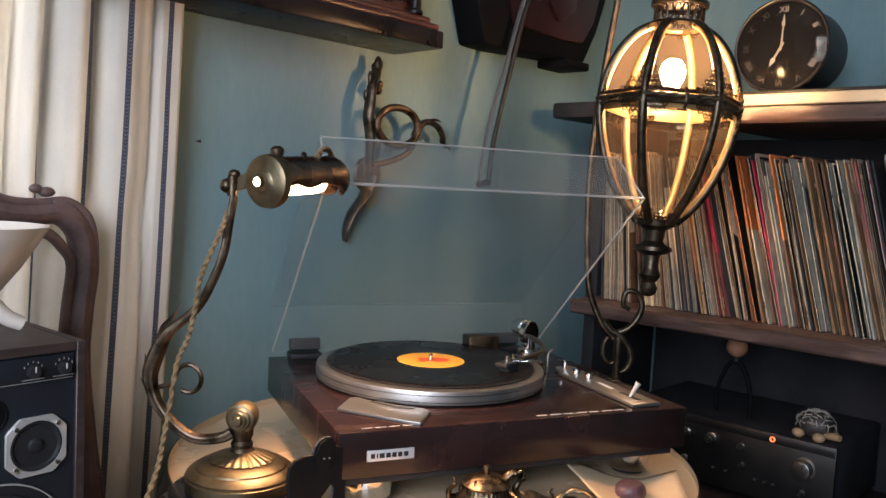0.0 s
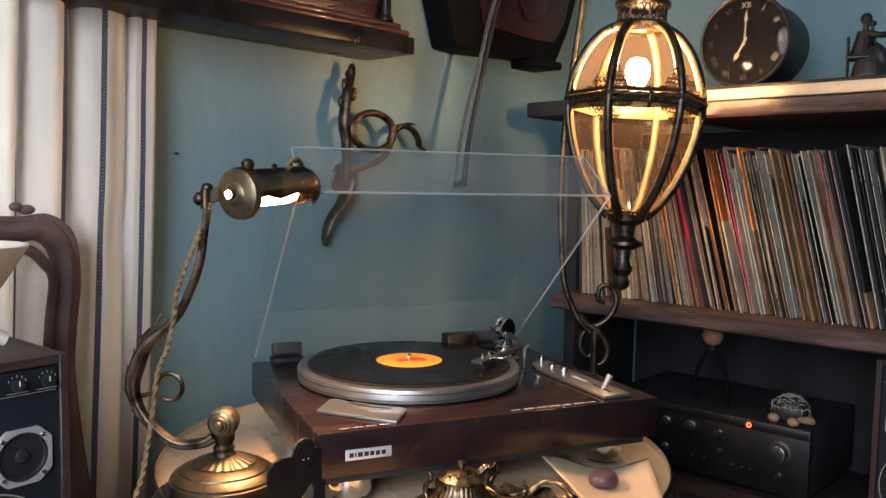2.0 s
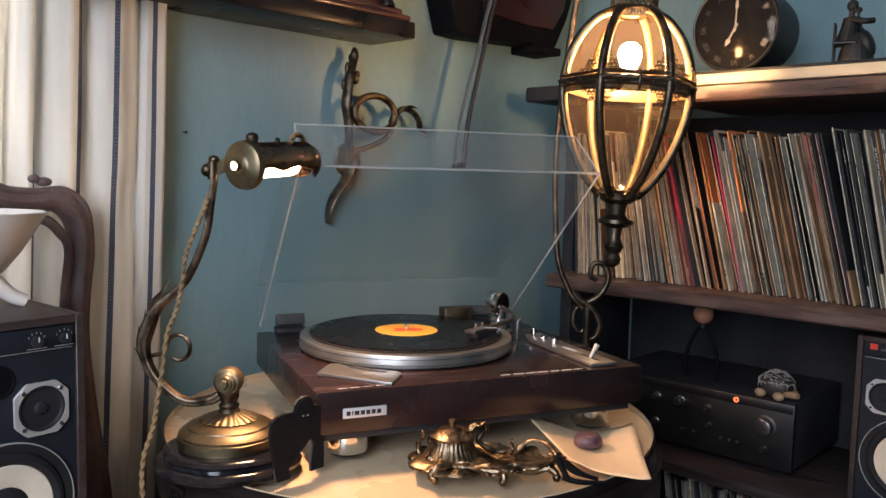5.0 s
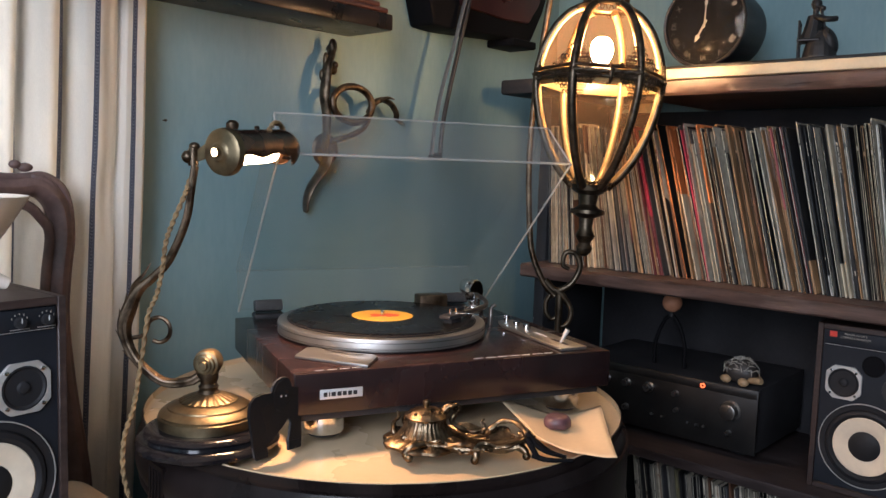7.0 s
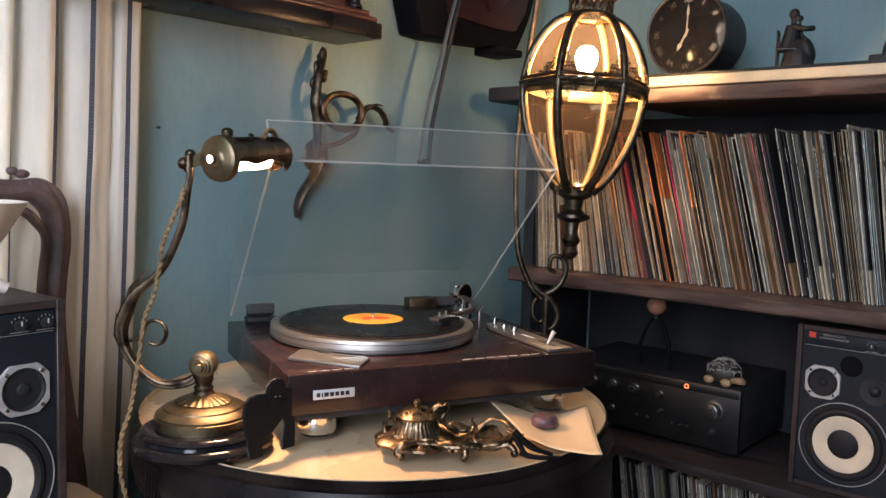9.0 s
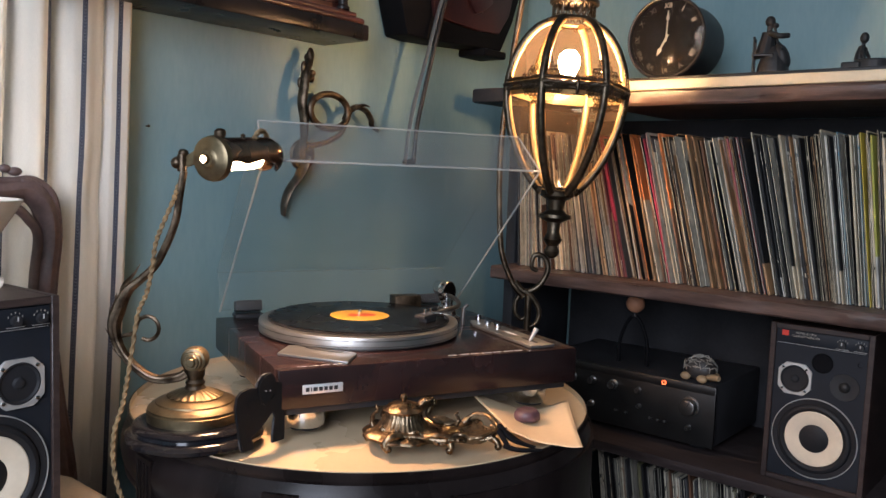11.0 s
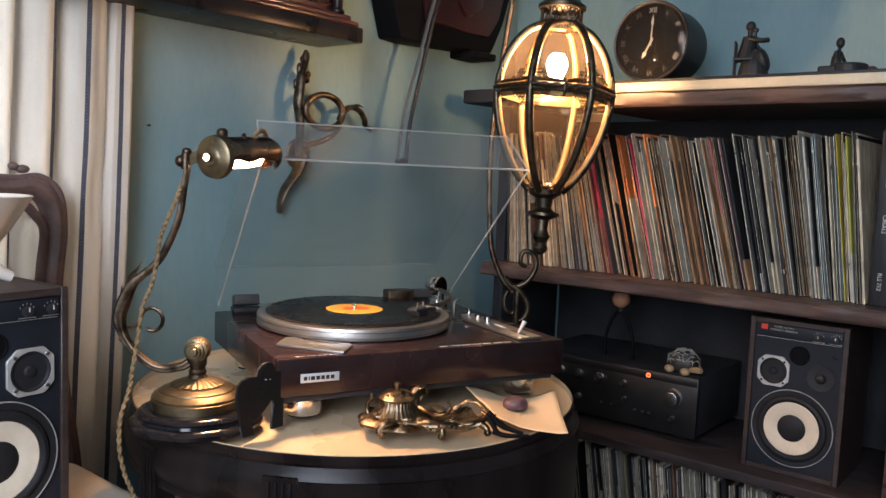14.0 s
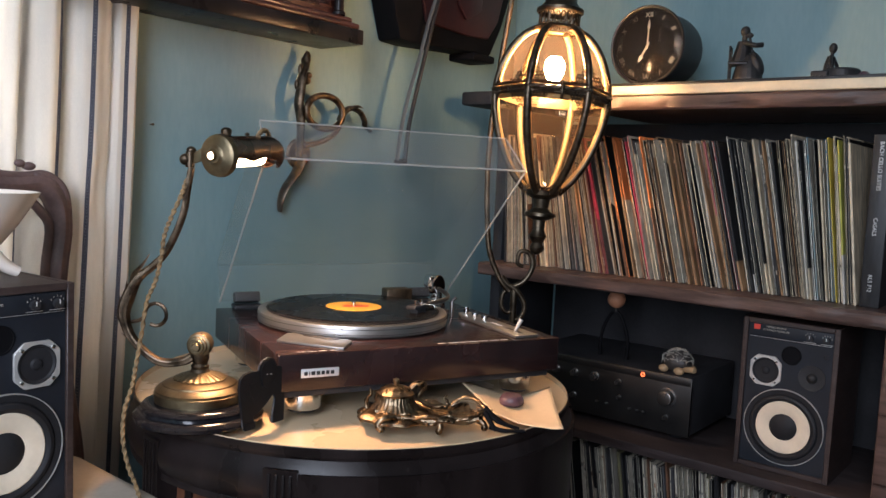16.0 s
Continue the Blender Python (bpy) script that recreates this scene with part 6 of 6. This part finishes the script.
part("frog", tube([bp_(1.342, 1.203), bp_(1.310, 1.197)], 0.0065, 10), M_FIGURE, bow, "dark frog")
part("hook", tube([bp_(1.520, 1.80), bp_(1.520, 1.80, WY - 0.001)], 0.004, 8), M_BRASS, bow)

# ---- things on the bookcase top ----
ST = 1.3812
tray = tagged(part("dark_tray", box(1.545, 1.80, 0.55, 1.20, ST, ST + 0.008, 0.002), M_FIGURE), "low black lacquered tray on the bookcase top", "tray")
ck = thing("drum_clock", (1.595, 1.118, ST + 0.0082), "black drum mantel clock with roman numerals", "clock")
CR = 0.0865
cm = Matrix.Translation((0, 0, CR)) @ Matrix.Rotation(radians(-90), 4, "Y")
part("drum", lathe([(0, -0.125), (0.070, -0.125), (0.078, -0.118), (0.081, -0.10), (0.081, -0.004)], 72, cm), M_FIGURE, ck, "glossy black drum case")
part("bezel", lathe([(0.0800, -0.004), (0.0865, -0.003), (0.0868, 0.002), (0.0845, 0.0045), (0.0815, 0.003), (0.0808, -0.004)], 72, cm), M_FIGURE, ck)
dial = part("dial", lathe([(0, -0.0035), (0.0806, -0.0035), (0.0806, -0.0045), (0, -0.0045)], 64, cm), M_DIAL, ck, "black dial")
NUM = ["XII", "I", "II", "III", "IIII", "V", "VI", "VII", "VIII", "IX", "X", "XI"]
FACE = Matrix(((0, 0, -1, 0), (-1, 0, 0, 0), (0, 1, 0, 0), (0, 0, 0, 1)))
# numerals V to XI coloured near black, standing in for the unlit part
for k, w in enumerate(NUM):
    a = radians(30 * k)
    text_mesh(w, 0.0150, M_DIMWHITE if k < 5 else M_SHELL, "numeral", dial, Matrix.Translation((0.0028, -0.066 * math.sin(a), CR + 0.066 * math.cos(a))) @ FACE @ Matrix.Rotation(-a if k not in (3, 4, 5, 6, 7, 8, 9) else -a, 4, "Z"))
for a, ln, w in ((radians(2), 0.058, 0.0016), (radians(208), 0.040, 0.0024)):
    part("hand", moved(slab([(-w, -0.008), (w, -0.008), (w * 0.6, ln * 0.6), (w * 2.2, ln * 0.68), (0, ln), (-w * 2.2, ln * 0.68), (-w * 0.6, ln * 0.6)], 0.0006), Matrix.Translation((0.0012, 0, CR)) @ FACE @ Matrix.Rotation(-a, 4, "Z")), M_DIMWHITE, dial)
part("glass", lathe([(0.0805, 0.0005), (0.070, 0.0045), (0.05, 0.0085), (0.025, 0.0105), (0, 0.0112)], 56, cm), thin_pane("clock_glass", (0.99, 0.99, 0.99), 0.01, 0.012, 0.10), ck, "domed clock glass")


def seated_figure(name, at, rz, label, cello):
    bm = bmesh.new()
    if cello:
        box(-0.030, 0.034, -0.022, 0.022, 0, 0.005, 0.001, bm=bm)
        for x, y in ((-0.026, -0.018), (-0.026, 0.018), (0.006, -0.018), (0.006, 0.018)):
            tube([(x, y, 0.004), (x, y, 0.040 if x > 0 else 0.076)], 0.0022, 6, bm=bm)
        box(-0.029, 0.010, -0.021, 0.021, 0.038, 0.043, 0.001, bm=bm)
        tube([(-0.026, -0.019, 0.074), (-0.026, 0.019, 0.074)], 0.0028, 6, bm=bm)
        tube(smooth_path([(-0.008, 0, 0.042), (-0.004, 0, 0.064), (-0.002, 0, 0.086)], 4), lambda t: 0.018 - 0.006 * t, 10, bm=bm)
        lathe([(0, 0.002), (0.030, 0.002), (0.030, 0.012), (0.026, 0.030), (0.020, 0.046), (0.012, 0.058), (0, 0.060)], 20, Matrix.Translation((0.010, 0, 0)) @ Matrix.Diagonal((1.0, 0.85, 1, 1)), bm=bm)
        tube([(-0.001, 0, 0.084), (0.000, 0, 0.100)], 0.0052, 8, bm=bm)
        ball(0.0100, (0.000, 0, 0.1075), (1, 0.9, 1.1), 2, bm=bm)
        ball(0.0062, (0.010, -0.002, 0.099), (1.1, 1, 0.9), 2, bm=bm)
        tube(smooth_path([(0.000, -0.010, 0.084), (0.020, -0.020, 0.076), (0.036, -0.010, 0.078)], 4), 0.0054, 8, bm=bm)
        tube(smooth_path([(-0.002, 0.010, 0.084), (0.014, 0.022, 0.068), (0.026, 0.014, 0.056)], 4), 0.0054, 8, bm=bm)
        ball(0.022, (0.026, 0, 0.040), (0.6, 0.85, 1.2), 3, bm=bm, rot=Matrix.Rotation(radians(-22), 4, "Y"))
        tube([(0.018, 0, 0.056), (0.008, -0.004, 0.100)], 0.0030, 6, bm=bm)
        tube([(0.026, -0.040, 0.052), (0.024, 0.036, 0.054)], 0.0014, 5, bm=bm)
    else:
        lathe([(0, 0), (0.034, 0), (0.036, 0.004), (0.034, 0.020), (0.030, 0.023), (0, 0.023)], 32, Matrix.Translation((0.022, 0, 0)), bm=bm)
        box(-0.024, 0.008, -0.040, 0.006, 0, 0.017, 0.003, bm=bm)
        tube(smooth_path([(-0.004, 0.012, 0.014), (-0.004, 0.012, 0.034), (0, 0.012, 0.050)], 4), lambda t: 0.011 - 0.003 * t, 10, bm=bm)
        ball(0.0090, (0.001, 0.012, 0.066), (0.9, 0.9, 1.2), 2, bm=bm)
        tube([(0, 0.012, 0.050), (0, 0.012, 0.060)], 0.0035, 8, bm=bm)
        for s in (-1, 1):
            tube(smooth_path([(0, 0.012 + s * 0.008, 0.050), (0.004, 0.012 + s * 0.022, 0.036), (0.010, 0.012 + s * 0.028, 0.018)], 4), 0.0036, 8, bm=bm)
    ob = tagged(part(name, bm, M_FIGURE), label, "figurine")
    fuse = ob.modifiers.new("cast", "REMESH")
    fuse.mode, fuse.voxel_size, fuse.use_smooth_shade = "VOXEL", 0.0011, True
    ob.matrix_world = pose(*at, 0, 0, rz)
    return ob


fa = seated_figure("musician_figurine", (1.632, 0.918, ST + 0.0085), -75, "small black cast figure of a seated cellist", True)
fb = seated_figure("drummer_figurine", (1.640, 0.752, ST + 0.0085), -90, "small black cast figure seated at a drum", False)
sn = ball(0.012, (0, 0, 0.009), (1.4, 0.9, 0.75), 2)
for v in sn.verts:
    v.co *= 1 + 0.1 * noise.noise(v.co * 90)
tagged(part("pebble", sn, M_STONE), "small dark pebble on the bookcase top", "stone").location = (1.64, 0.690, ST + 0.0085)

tagged(part("nail", lathe([(0, 0.010), (0.0022, 0.010), (0.0026, 0.008), (0.0014, 0.007), (0.0014, -0.002)], 12, Matrix.Translation((0.757, WY, 1.241)) @ Matrix.Rotation(radians(90), 4, "X")), M_IRON), "small dark nail stuck in the teal wall", "nail")
# unseen window, added to go with the daylight from behind the camera
win2 = tagged(thing("window_2", (0, 0, 0), "unseen white-framed window added in the far wall for daylight", "window"), kind="structure")
for y0, y1, z0, z1 in ((-0.33, -0.28, 1.05, 2.35), (0.68, 0.73, 1.05, 2.35), (-0.28, 0.68, 1.05, 1.10), (-0.28, 0.68, 2.30, 2.35)):
    part("frame", box(BX - 0.10, BX - 0.05, y0, y1, z0, z1, 0.004), M_CEIL, win2)
